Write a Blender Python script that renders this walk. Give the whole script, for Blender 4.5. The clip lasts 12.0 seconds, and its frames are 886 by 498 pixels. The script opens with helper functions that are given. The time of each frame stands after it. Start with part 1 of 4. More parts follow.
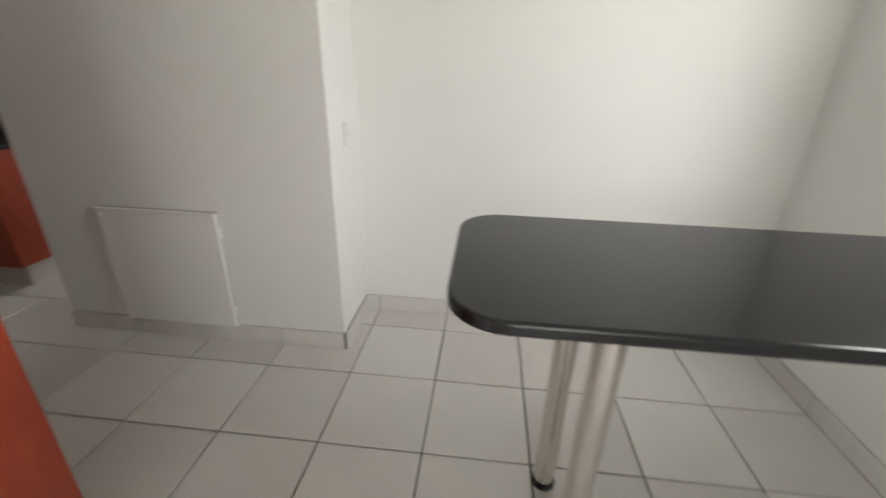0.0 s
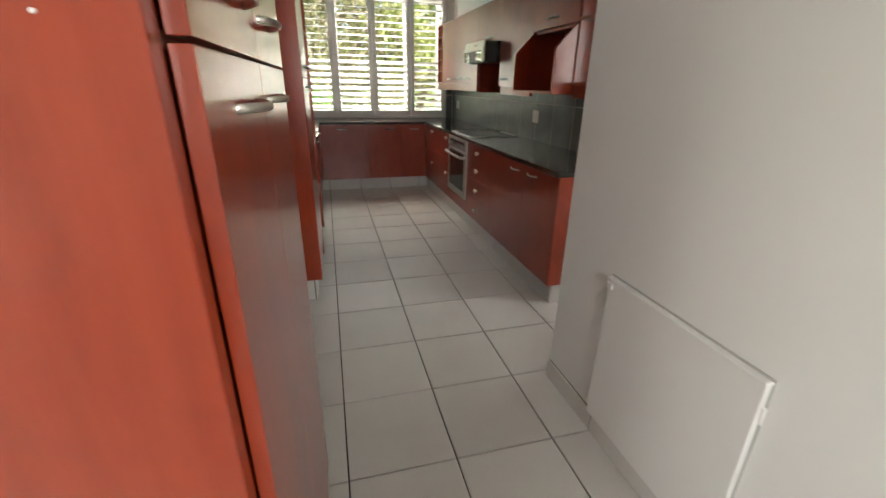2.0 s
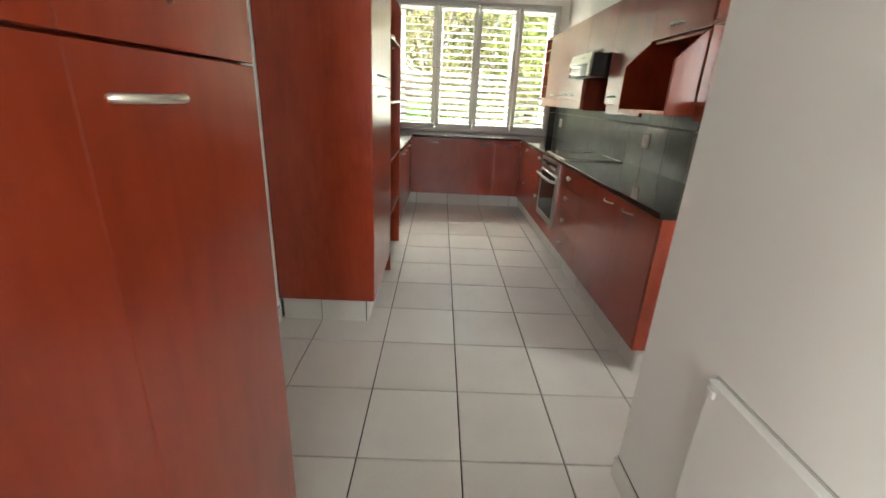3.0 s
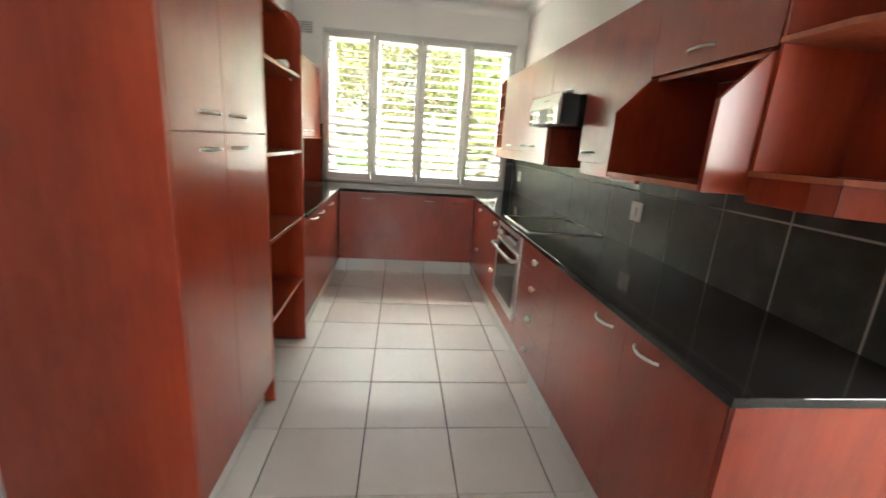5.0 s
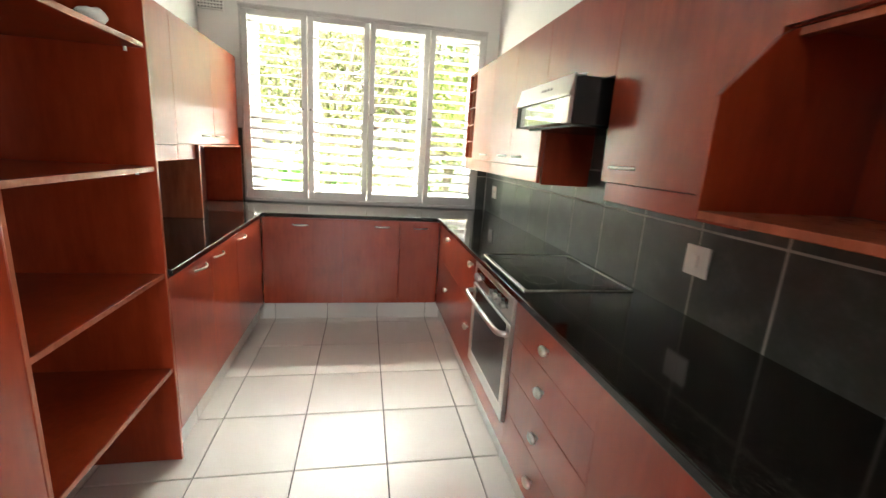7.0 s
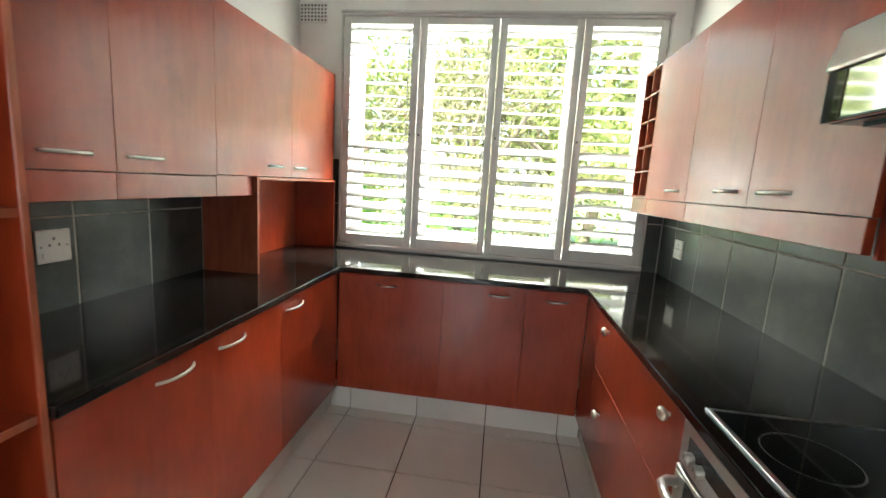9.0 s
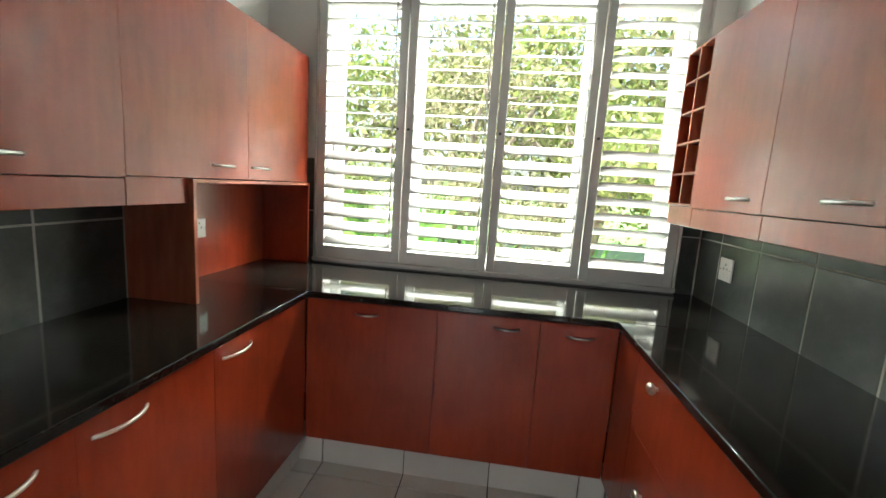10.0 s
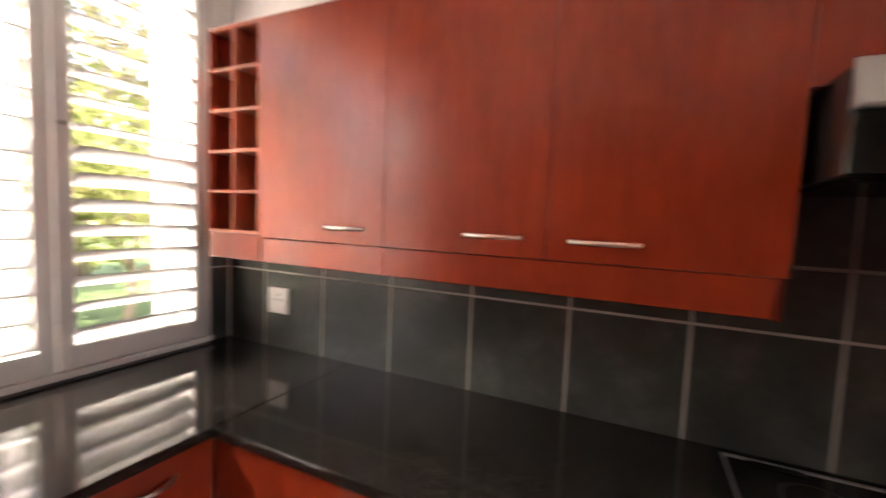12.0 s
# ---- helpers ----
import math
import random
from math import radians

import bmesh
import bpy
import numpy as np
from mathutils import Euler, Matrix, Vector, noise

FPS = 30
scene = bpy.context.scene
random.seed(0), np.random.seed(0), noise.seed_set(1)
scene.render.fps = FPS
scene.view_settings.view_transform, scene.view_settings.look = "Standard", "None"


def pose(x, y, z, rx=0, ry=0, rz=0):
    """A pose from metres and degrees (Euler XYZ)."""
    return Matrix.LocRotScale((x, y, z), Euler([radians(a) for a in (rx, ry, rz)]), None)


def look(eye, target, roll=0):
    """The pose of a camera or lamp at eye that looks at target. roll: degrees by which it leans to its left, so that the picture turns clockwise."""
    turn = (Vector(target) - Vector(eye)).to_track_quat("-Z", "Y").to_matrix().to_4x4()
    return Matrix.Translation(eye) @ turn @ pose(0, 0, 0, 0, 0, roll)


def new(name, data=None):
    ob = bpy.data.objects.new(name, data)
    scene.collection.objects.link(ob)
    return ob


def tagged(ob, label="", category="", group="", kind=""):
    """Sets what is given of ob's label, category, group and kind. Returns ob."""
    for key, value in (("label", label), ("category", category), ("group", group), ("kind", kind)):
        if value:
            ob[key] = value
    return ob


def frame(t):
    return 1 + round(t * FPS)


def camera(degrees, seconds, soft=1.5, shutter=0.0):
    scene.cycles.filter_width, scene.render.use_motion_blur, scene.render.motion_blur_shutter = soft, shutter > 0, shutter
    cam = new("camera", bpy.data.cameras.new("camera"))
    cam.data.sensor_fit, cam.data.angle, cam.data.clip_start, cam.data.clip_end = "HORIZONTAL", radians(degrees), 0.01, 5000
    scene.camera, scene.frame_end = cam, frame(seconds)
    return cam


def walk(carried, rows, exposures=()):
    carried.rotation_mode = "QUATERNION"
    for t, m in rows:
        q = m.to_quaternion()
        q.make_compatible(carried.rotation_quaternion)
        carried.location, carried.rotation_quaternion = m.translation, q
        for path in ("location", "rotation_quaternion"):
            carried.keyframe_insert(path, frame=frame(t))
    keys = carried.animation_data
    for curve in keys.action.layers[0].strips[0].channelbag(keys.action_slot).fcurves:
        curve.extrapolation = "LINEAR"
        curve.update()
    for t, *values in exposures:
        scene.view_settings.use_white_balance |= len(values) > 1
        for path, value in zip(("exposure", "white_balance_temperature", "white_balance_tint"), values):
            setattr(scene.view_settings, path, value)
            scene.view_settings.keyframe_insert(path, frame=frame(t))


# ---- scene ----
cam = camera(93.4, 12.0, 1.5, 0.3)
PATH = [
    (0, (-0.044, -0.024, 1.427), (-0.221, 1.804, 0.635), 1.5),
    (0.3, (-0.121, 0.145, 1.416), (-0.745, 1.866, 0.611), 1.3),
    (0.5, (-0.142, 0.284, 1.407), (-1.038, 1.876, 0.592), 0.9),
    (0.8, (-0.224, 0.435, 1.435), (-1.424, 1.8, 0.6), 0.7),
    (1, (-0.265, 0.515, 1.428), (-1.631, 1.723, 0.606), 0.7),
    (1.2, (-0.341, 0.588, 1.412), (-1.827, 1.652, 0.599), 0.8),
    (1.5, (-0.518, 0.66, 1.417), (-2.155, 1.504, 0.637), 0.7),
    (2, (-0.745, 0.781, 1.426), (-2.541, 1.27, 0.693), 0.9),
    (2.5, (-0.904, 0.929, 1.442), (-2.759, 1.164, 0.733), 2.2),
    (3, (-1.07, 1.042, 1.416), (-2.949, 1.08, 0.731), 2.8),
    (3.2, (-1.185, 1.06, 1.414), (-3.076, 1.053, 0.764), 3.4),
    (4.8, (-2.107, 1.299, 1.459), (-4.039, 1.357, 0.948), 3.9),
    (5, (-2.222, 1.315, 1.473), (-4.148, 1.532, 0.981), 4.0),
    (5.5, (-2.463, 1.347, 1.47), (-4.348, 1.82, 0.998), 3.9),
    (6, (-2.721, 1.417, 1.47), (-4.57, 2.032, 1.02), 4.3),
    (6.5, (-2.967, 1.482, 1.457), (-4.831, 2.042, 0.999), 4.1),
    (7, (-3.248, 1.483, 1.493), (-5.16, 1.86, 1.043), 3.7),
    (7.5, (-3.535, 1.536, 1.442), (-5.485, 1.694, 1.028), 3.1),
    (9.5, (-4.676, 1.607, 1.471), (-6.633, 1.323, 1.171), 3.7),
    (10, (-4.914, 1.56, 1.476), (-6.876, 1.313, 1.177), 3.7),
    (10.5, (-5.181, 1.391, 1.485), (-7.159, 1.274, 1.209), 3.6),
    (11, (-5.454, 1.282, 1.468), (-7.425, 1.485, 1.202), 2.4),
    (11.4, (-5.694, 1.31, 1.521), (-7.505, 2.14, 1.354), 1.8),
    (11.5, (-5.719, 1.31, 1.528), (-7.443, 2.313, 1.378), 1.8),
    (12, (-5.742, 1.373, 1.54), (-6.587, 3.18, 1.393), 2.4),
]
EXPOSURES = [(0.0, 1.85, 6500, 10), (0.6, 2.1, 6600, 10), (1.5, 2.25, 6600, 8), (2.0, 2.5, 6600, 8), (3.0, 3.05, 6600, 6), (5.0, 3.4, 6450, 6), (7.5, 3.8, 6450, 6), (9.5, 3.2, 6050, 1), (10.5, 2.75, 6200, 3), (11.0, 2.6, 6300, 6), (11.5, 2.4, 6500, 12), (12.0, 3.35, 7000, 26)]
walk(cam, [(t, look(eye, target, roll)) for t, eye, target, roll in PATH], EXPOSURES)

# ---- light ----
world = bpy.data.worlds.new("sky")
scene.world = world
world.use_nodes = True
sky = world.node_tree.nodes.new("ShaderNodeTexSky")
sky.sky_type, sky.sun_disc = "NISHITA", False
sky.sun_elevation, sky.sun_rotation = radians(58), radians(150)
sky.dust_density, sky.ozone_density = 5.0, 0.4
world.node_tree.links.new(sky.outputs[0], world.node_tree.nodes["Background"].inputs[0])
world.node_tree.nodes["Background"].inputs[1].default_value = 0.13
sun_data = bpy.data.lights.new("sun", "SUN")
sun_data.energy, sun_data.angle, sun_data.color = 5.0, radians(0.5), (1.0, 0.95, 0.86)
sun = new("sun", sun_data)
sun.matrix_world = look((3.0, -5.2, 9.6), (0, 0, 0))


def daylight(name, m, width, height, watts, colour, spread=180):
    """An added, unseen area lamp that stands in for daylight."""
    d = bpy.data.lights.new(name, "AREA")
    d.shape, d.size, d.size_y, d.energy, d.color = "RECTANGLE", width, height, watts, colour
    d.spread = radians(spread)
    new(name, d).matrix_world = m


# added lamp in a made-up door opening behind the walk, lights the hall
daylight("hall_back_fill", look((0.75, -3.10, 1.2), (0.6, 0, 1.3)), 1.2, 2.0, 6.3, (1.0, 0.98, 0.96))
# added lamp in a made-up opening, brightens recess wall and pillar return
daylight("bar_side_fill", look((1.60, 1.00, 1.66), (0.3, 1.05, 1.55)), 0.68, 0.86, 7.3, (1.0, 0.98, 0.96))
# added lamp in a made-up passage opening, brightens end panel and shelves
daylight("passage_fill", look((-2.34, 3.35, 1.5), (-3.2, 2.95, 1.4)), 0.66, 0.98, 3.8, (1.0, 0.98, 0.95))
# added lamp panel over the garden, kept out of view, brightens the kitchen
daylight("garden_sky_fill", look((-9.30, 1.5, 4.10), (-5.6, 1.5, 1.2)), 6.0, 0.6, 270.0, (1.0, 0.96, 0.82))


# ---- materials ----
def material(name, colour, rough=0.5, metal=0.0, spec=0.5, coat=0.0):
    m = bpy.data.materials.new(name)
    m.use_nodes = True
    b = m.node_tree.nodes["Principled BSDF"]
    b.inputs["Base Color"].default_value = (*colour, 1)
    b.inputs["Roughness"].default_value = rough
    b.inputs["Metallic"].default_value = metal
    b.inputs["Specular IOR Level"].default_value = spec
    b.inputs["Coat Weight"].default_value = coat
    b.inputs["Coat Roughness"].default_value = 0.22
    return m, m.node_tree, b


def textured(tree, scale, stretch=(1, 1, 1), detail=4.0, rough=0.55, shift=False):
    """A noise in object space, as a node."""
    co = tree.nodes.new("ShaderNodeTexCoord")
    mp = tree.nodes.new("ShaderNodeMapping")
    mp.inputs["Scale"].default_value = stretch
    tree.links.new(co.outputs["Object"], mp.inputs["Vector"])
    if shift:
        info = tree.nodes.new("ShaderNodeObjectInfo")
        grow = tree.nodes.new("ShaderNodeVectorMath")
        grow.operation = "SCALE"
        grow.inputs["Scale"].default_value = 40.0
        tree.links.new(info.outputs["Random"], grow.inputs[0])
        tree.links.new(grow.outputs[0], mp.inputs["Location"])
    tx = tree.nodes.new("ShaderNodeTexNoise")
    tx.inputs["Scale"].default_value = scale
    tx.inputs["Detail"].default_value = detail
    tx.inputs["Roughness"].default_value = rough
    tree.links.new(mp.outputs["Vector"], tx.inputs["Vector"])
    return tx


def ramp(tree, source, stops):
    r = tree.nodes.new("ShaderNodeValToRGB")
    els = r.color_ramp.elements
    while len(els) < len(stops):
        els.new(0.5)
    for e, (p, c) in zip(els, stops):
        e.position, e.color = p, (*c, 1)
    tree.links.new(source, r.inputs["Fac"])
    return r


def mixed(tree, fac, a, b, mode="MIX"):
    n = tree.nodes.new("ShaderNodeMix")
    n.data_type, n.blend_type = "RGBA", mode
    if isinstance(fac, float):
        n.inputs[0].default_value = fac
    else:
        tree.links.new(fac, n.inputs[0])
    for k, v in ((6, a), (7, b)):
        if isinstance(v, tuple):
            n.inputs[k].default_value = (*v, 1)
        else:
            tree.links.new(v, n.inputs[k])
    return n.outputs[2]


def bumped(tree, b, source, strength, distance=0.002):
    n = tree.nodes.new("ShaderNodeBump")
    n.inputs["Strength"].default_value = strength
    n.inputs["Distance"].default_value = distance
    tree.links.new(source, n.inputs["Height"])
    tree.links.new(n.outputs["Normal"], b.inputs["Normal"])


def roughened(tree, b, source, low, high):
    n = tree.nodes.new("ShaderNodeMapRange")
    n.inputs["To Min"].default_value, n.inputs["To Max"].default_value = low, high
    tree.links.new(source, n.inputs["Value"])
    tree.links.new(n.outputs["Result"], b.inputs["Roughness"])


def wood(name, dark, light, rough=0.32):
    m, t, b = material(name, light, rough, spec=0.15, coat=1.0)
    b.inputs["Coat IOR"].default_value = 1.5
    grain = textured(t, 9.0, (4, 4, 0.5), 5.0, 0.55)
    broad = textured(t, 4.0, (1.4, 1.4, 0.8), 6.0, 0.65, True)
    fine = textured(t, 60.0, (4, 4, 0.15), 3.0)
    c1 = ramp(t, grain.outputs["Fac"], [(0.3, dark), (0.7, light)])
    c2 = ramp(t, broad.outputs["Fac"], [(0.33, (0.77, 0.70, 0.67)), (0.47, (0.91, 0.88, 0.87)), (0.62, (1.0, 1.0, 1.0))])
    col = mixed(t, 1.0, c1.outputs["Color"], c2.outputs["Color"], "MULTIPLY")
    info = t.nodes.new("ShaderNodeObjectInfo")
    c3 = ramp(t, info.outputs["Random"], [(0.0, (0.9, 0.88, 0.88)), (1.0, (1.0, 1.0, 1.0))])
    col = mixed(t, 1.0, col, c3.outputs["Color"], "MULTIPLY")
    t.links.new(col, b.inputs["Base Color"])
    roughened(t, b, broad.outputs["Fac"], rough, rough + 0.03)
    bumped(t, b, fine.outputs["Fac"], 0.06, 0.0006)
    return m


CHERRY = wood("cherry_veneer", (0.295, 0.035, 0.010), (0.345, 0.0455, 0.014))
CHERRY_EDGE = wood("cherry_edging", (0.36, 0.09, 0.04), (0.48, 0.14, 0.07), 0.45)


def wall_paint(name, colour):
    m, t, b = material(name, colour, 0.75, spec=0.3)
    n = textured(t, 90.0, detail=5.0)
    big = textured(t, 0.9, detail=3.0)
    c = ramp(t, big.outputs["Fac"], [(0.3, tuple(v * 0.95 for v in colour)), (0.7, colour)])
    t.links.new(c.outputs["Color"], b.inputs["Base Color"])
    bumped(t, b, n.outputs["Fac"], 0.12, 0.0015)
    return m


PAINT = wall_paint("white_wall_paint", (0.80, 0.79, 0.77))
CEILING_PAINT = wall_paint("ceiling_paint", (0.82, 0.82, 0.81))
OUTER_PAINT = wall_paint("outer_plaster", (0.72, 0.69, 0.63))


def tile_material(name, base, rough):
    m, t, b = material(name, base, rough)
    speck = textured(t, 160.0, detail=2.0)
    cloud = textured(t, 4.0, detail=3.0, shift=True)
    info = t.nodes.new("ShaderNodeObjectInfo")
    c1 = ramp(t, cloud.outputs["Fac"], [(0.3, tuple(v * 0.94 for v in base)), (0.7, base)])
    c2 = ramp(t, speck.outputs["Fac"], [(0.3, (0.94, 0.93, 0.93)), (0.6, (1.0, 1.0, 1.0))])
    c3 = ramp(t, info.outputs["Random"], [(0.0, (0.88, 0.87, 0.87)), (1.0, (1.0, 1.0, 1.0))])
    col = mixed(t, 1.0, c1.outputs["Color"], c2.outputs["Color"], "MULTIPLY")
    col = mixed(t, 1.0, col, c3.outputs["Color"], "MULTIPLY")
    t.links.new(col, b.inputs["Base Color"])
    roughened(t, b, cloud.outputs["Fac"], rough - 0.02, rough + 0.03)
    return m


FLOOR_TILE = tile_material("pale_floor_tile", (0.70, 0.68, 0.645), 0.29)
GROUT = tile_material("dark_grout", (0.035, 0.032, 0.030), 0.85)


def slate(name):
    m, t, b = material(name, (0.035, 0.036, 0.037), 0.3)
    cloud = textured(t, 7.0, detail=6.0, rough=0.6, shift=True)
    fine = textured(t, 70.0, detail=4.0)
    # green tint and lifted tone put the garden's reflection into the tile colour
    c1 = ramp(t, cloud.outputs["Fac"], [(0.3, (0.026, 0.031, 0.028)), (0.52, (0.047, 0.054, 0.049)), (0.72, (0.088, 0.096, 0.088))])
    c2 = ramp(t, fine.outputs["Fac"], [(0.3, (0.8, 0.8, 0.8)), (0.7, (1.0, 1.0, 1.0))])
    t.links.new(mixed(t, 1.0, c1.outputs["Color"], c2.outputs["Color"], "MULTIPLY"), b.inputs["Base Color"])
    roughened(t, b, fine.outputs["Fac"], 0.32, 0.38)
    return m


SLATE_TILE = slate("black_wall_tile")
PALE_GROUT = tile_material("grey_grout", (0.50, 0.485, 0.44), 0.85)


def granite(name):
    m, t, b = material(name, (0.01, 0.01, 0.011), 0.07)
    a = textured(t, 240.0, detail=3.0, rough=0.7)
    c = textured(t, 90.0, detail=4.0, rough=0.7)
    r1 = ramp(t, a.outputs["Fac"], [(0.42, (0.008, 0.008, 0.009)), (0.57, (0.030, 0.026, 0.022)), (0.68, (0.085, 0.068, 0.054))])
    r2 = ramp(t, c.outputs["Fac"], [(0.45, (0.5, 0.5, 0.5)), (0.65, (1.0, 1.0, 1.0))])
    t.links.new(mixed(t, 1.0, r1.outputs["Color"], r2.outputs["Color"], "MULTIPLY"), b.inputs["Base Color"])
    roughened(t, b, c.outputs["Fac"], 0.07, 0.09)
    return m


GRANITE = granite("polished_black_granite")
BAR_TOP = tile_material("satin_black_laminate", (0.014, 0.014, 0.016), 0.19)


def brushed(name, colour, rough):
    m, t, b = material(name, colour, rough, 1.0)
    n = textured(t, 120.0, (1, 1, 0.04), 3.0)
    roughened(t, b, n.outputs["Fac"], rough - 0.08, rough + 0.1)
    return m


STEEL = brushed("brushed_steel", (0.62, 0.60, 0.57), 0.3)
NICKEL = brushed("satin_nickel", (0.74, 0.70, 0.64), 0.32)
CHROME = brushed("chrome_tube", (0.74, 0.71, 0.67), 0.16)
BLACK_GLASS = material("black_glass", (0.006, 0.007, 0.007), 0.05)[0]
OVEN_GLASS = material("oven_door_glass", (0.035, 0.035, 0.034), 0.09)[0]
VISOR = material("mirrored_visor_glass", (0.55, 0.57, 0.56), 0.06, 1.0)[0]
BLACK_ENAMEL = material("black_enamel", (0.008, 0.009, 0.010), 0.22)[0]
BLACK_RUBBER = material("black_rubber", (0.02, 0.02, 0.02), 0.6)[0]
WHITE_PLASTIC = material("white_plastic", (0.78, 0.77, 0.74), 0.35)[0]
GREY_MARK = material("grey_marking", (0.10, 0.10, 0.10), 0.5)[0]
# grey that stands for the shadow gap round the wall hatch
SHADOW_RIM = wall_paint("shadow_gap_grey", (0.46, 0.45, 0.43))
SHUTTER = wall_paint("white_satin_shutter", (0.60, 0.60, 0.59))
SHUTTER.node_tree.nodes["Principled BSDF"].inputs["Roughness"].default_value = 0.38
PAPER = wall_paint("crumpled_paper", (0.78, 0.76, 0.72))


def leafy(name, a, b_, c):
    m, t, b = material(name, a, 0.5)
    geo = t.nodes.new("ShaderNodeNewGeometry")
    r = ramp(t, geo.outputs["Random Per Island"], [(0.0, a), (0.55, b_), (1.0, c)])
    t.links.new(r.outputs["Color"], b.inputs["Base Color"])
    tr = t.nodes.new("ShaderNodeBsdfTranslucent")
    t.links.new(r.outputs["Color"], tr.inputs["Color"])
    mx = t.nodes.new("ShaderNodeMixShader")
    mx.inputs[0].default_value = 0.55
    t.links.new(b.outputs[0], mx.inputs[1])
    t.links.new(tr.outputs[0], mx.inputs[2])
    t.links.new(mx.outputs[0], t.nodes["Material Output"].inputs["Surface"])
    return m


LEAF = leafy("tree_leaves", (0.09, 0.13, 0.03), (0.15, 0.18, 0.05), (0.25, 0.25, 0.09))
LEAF_OLIVE = leafy("olive_leaves", (0.10, 0.105, 0.05), (0.17, 0.165, 0.08), (0.26, 0.235, 0.13))
LEAF_BROAD = leafy("broad_leaves", (0.04, 0.12, 0.02), (0.09, 0.19, 0.03), (0.14, 0.25, 0.05))
BARK = tile_material("grey_bark", (0.20, 0.16, 0.12), 0.85)
GRASS = tile_material("lawn", (0.07, 0.12, 0.03), 0.9)
PAVING = tile_material("pale_paving", (0.46, 0.44, 0.40), 0.8)


# ---- building helpers ----
def bx(x0, x1, y0, y1, z0, z1, bev=0.0015, seg=1, bm=None):
    bm = bm or bmesh.new()
    made = bmesh.ops.create_cube(bm, size=1.0)["verts"]
    s = Vector((abs(x1 - x0), abs(y1 - y0), abs(z1 - z0)))
    mid = Vector((x0 + x1, y0 + y1, z0 + z1)) / 2
    for v in made:
        v.co = Vector(a * b for a, b in zip(v.co, s)) + mid
    if bev > 0:
        edges = list({e for v in made for e in v.link_edges})
        bmesh.ops.bevel(bm, geom=edges, offset=min(bev, min(s) * 0.45), segments=seg, affect="EDGES", profile=0.5)
    return bm


def prism(outline, axis, a, b, bev=0.0, seg=2):
    """A closed outline of pairs, pushed along an axis from a to b."""
    bm = bmesh.new()

    def at(p, v):
        p = list(p)
        p.insert("xyz".index(axis), v)
        return bm.verts.new(p)

    low, high = [at(p, a) for p in outline], [at(p, b) for p in outline]
    n = len(outline)
    bm.faces.new(low[::-1])
    bm.faces.new(high)
    for i in range(n):
        bm.faces.new((low[i], low[(i + 1) % n], high[(i + 1) % n], high[i]))
    bmesh.ops.recalc_face_normals(bm, faces=bm.faces)
    if bev:
        bmesh.ops.bevel(bm, geom=bm.edges[:], offset=bev, segments=seg, affect="EDGES", profile=0.5)
    return bm


def tube(points, radius, sides=10, flat=1.0, bm=None):
    """A swept tube through the points; flat squeezes it in z, ends taper a little."""
    bm = bm or bmesh.new()
    pts = [Vector(p) for p in points]
    rings = []
    for i, p in enumerate(pts):
        d = (pts[min(i + 1, len(pts) - 1)] - pts[max(i - 1, 0)]).normalized()
        up = Vector((0, 0, 1)) if abs(d.z) < 0.9 else Vector((1, 0, 0))
        u = d.cross(up).normalized()
        w = u.cross(d).normalized()
        ring = []
        for k in range(sides):
            a = 2 * math.pi * k / sides
            ring.append(bm.verts.new(p + u * math.cos(a) * radius + w * math.sin(a) * radius * flat))
        rings.append(ring)
    for r, q in zip(rings, rings[1:]):
        for k in range(sides):
            bm.faces.new((r[k], r[(k + 1) % sides], q[(k + 1) % sides], q[k]))
    bm.faces.new(rings[0][::-1])
    bm.faces.new(rings[-1])
    for f in bm.faces:
        f.smooth = True
    return bm


def rod(p, q, radius, sides=20, bm=None, cap=0.15):
    """A straight round bar with softened ends."""
    bm = bm or bmesh.new()
    p, q = Vector(p), Vector(q)
    d = (q - p).normalized()
    made = bmesh.ops.create_cone(bm, cap_ends=True, segments=sides, radius1=radius, radius2=radius, depth=(q - p).length)["verts"]
    m = Matrix.Translation((p + q) / 2) @ d.to_track_quat("Z", "Y").to_matrix().to_4x4()
    for v in made:
        v.co = m @ v.co
    edges = [e for e in {e for v in made for e in v.link_edges} if len(e.link_faces) == 2 and any(len(f.verts) > 4 for f in e.link_faces)]
    bmesh.ops.bevel(bm, geom=edges, offset=radius * cap, segments=2, affect="EDGES", profile=0.5)
    return bm


def ball(centre, size, bm=None, u=14, v=9):
    bm = bm or bmesh.new()
    for w in bmesh.ops.create_uvsphere(bm, u_segments=u, v_segments=v, radius=1.0)["verts"]:
        w.co = Vector(a * b for a, b in zip(w.co, size)) + Vector(centre)
    for f in bm.faces:
        f.smooth = True
    return bm


def mesh_of(name, bm, mat):
    me = bpy.data.meshes.new(name)
    bm.to_mesh(me)
    bm.free()
    me.materials.append(mat)
    return me


def part(name, bm, mat, parent, label=""):
    ob = new(name, mesh_of(name, bm, mat))
    ob.parent = parent
    if parent.type == "EMPTY":
        ob.matrix_parent_inverse = Matrix.Translation(-parent.location)
    if label:
        tagged(ob, label)
    return ob


def thing(name, place, label, category, group="", kind=""):
    ob = new(name)
    ob.location = place
    ob.empty_display_size = 0.1
    return tagged(ob, label, category, group, kind)


def structure(name, bm, mat, label, category):
    return tagged(new(name, mesh_of(name, bm, mat)), label, category, kind="structure")


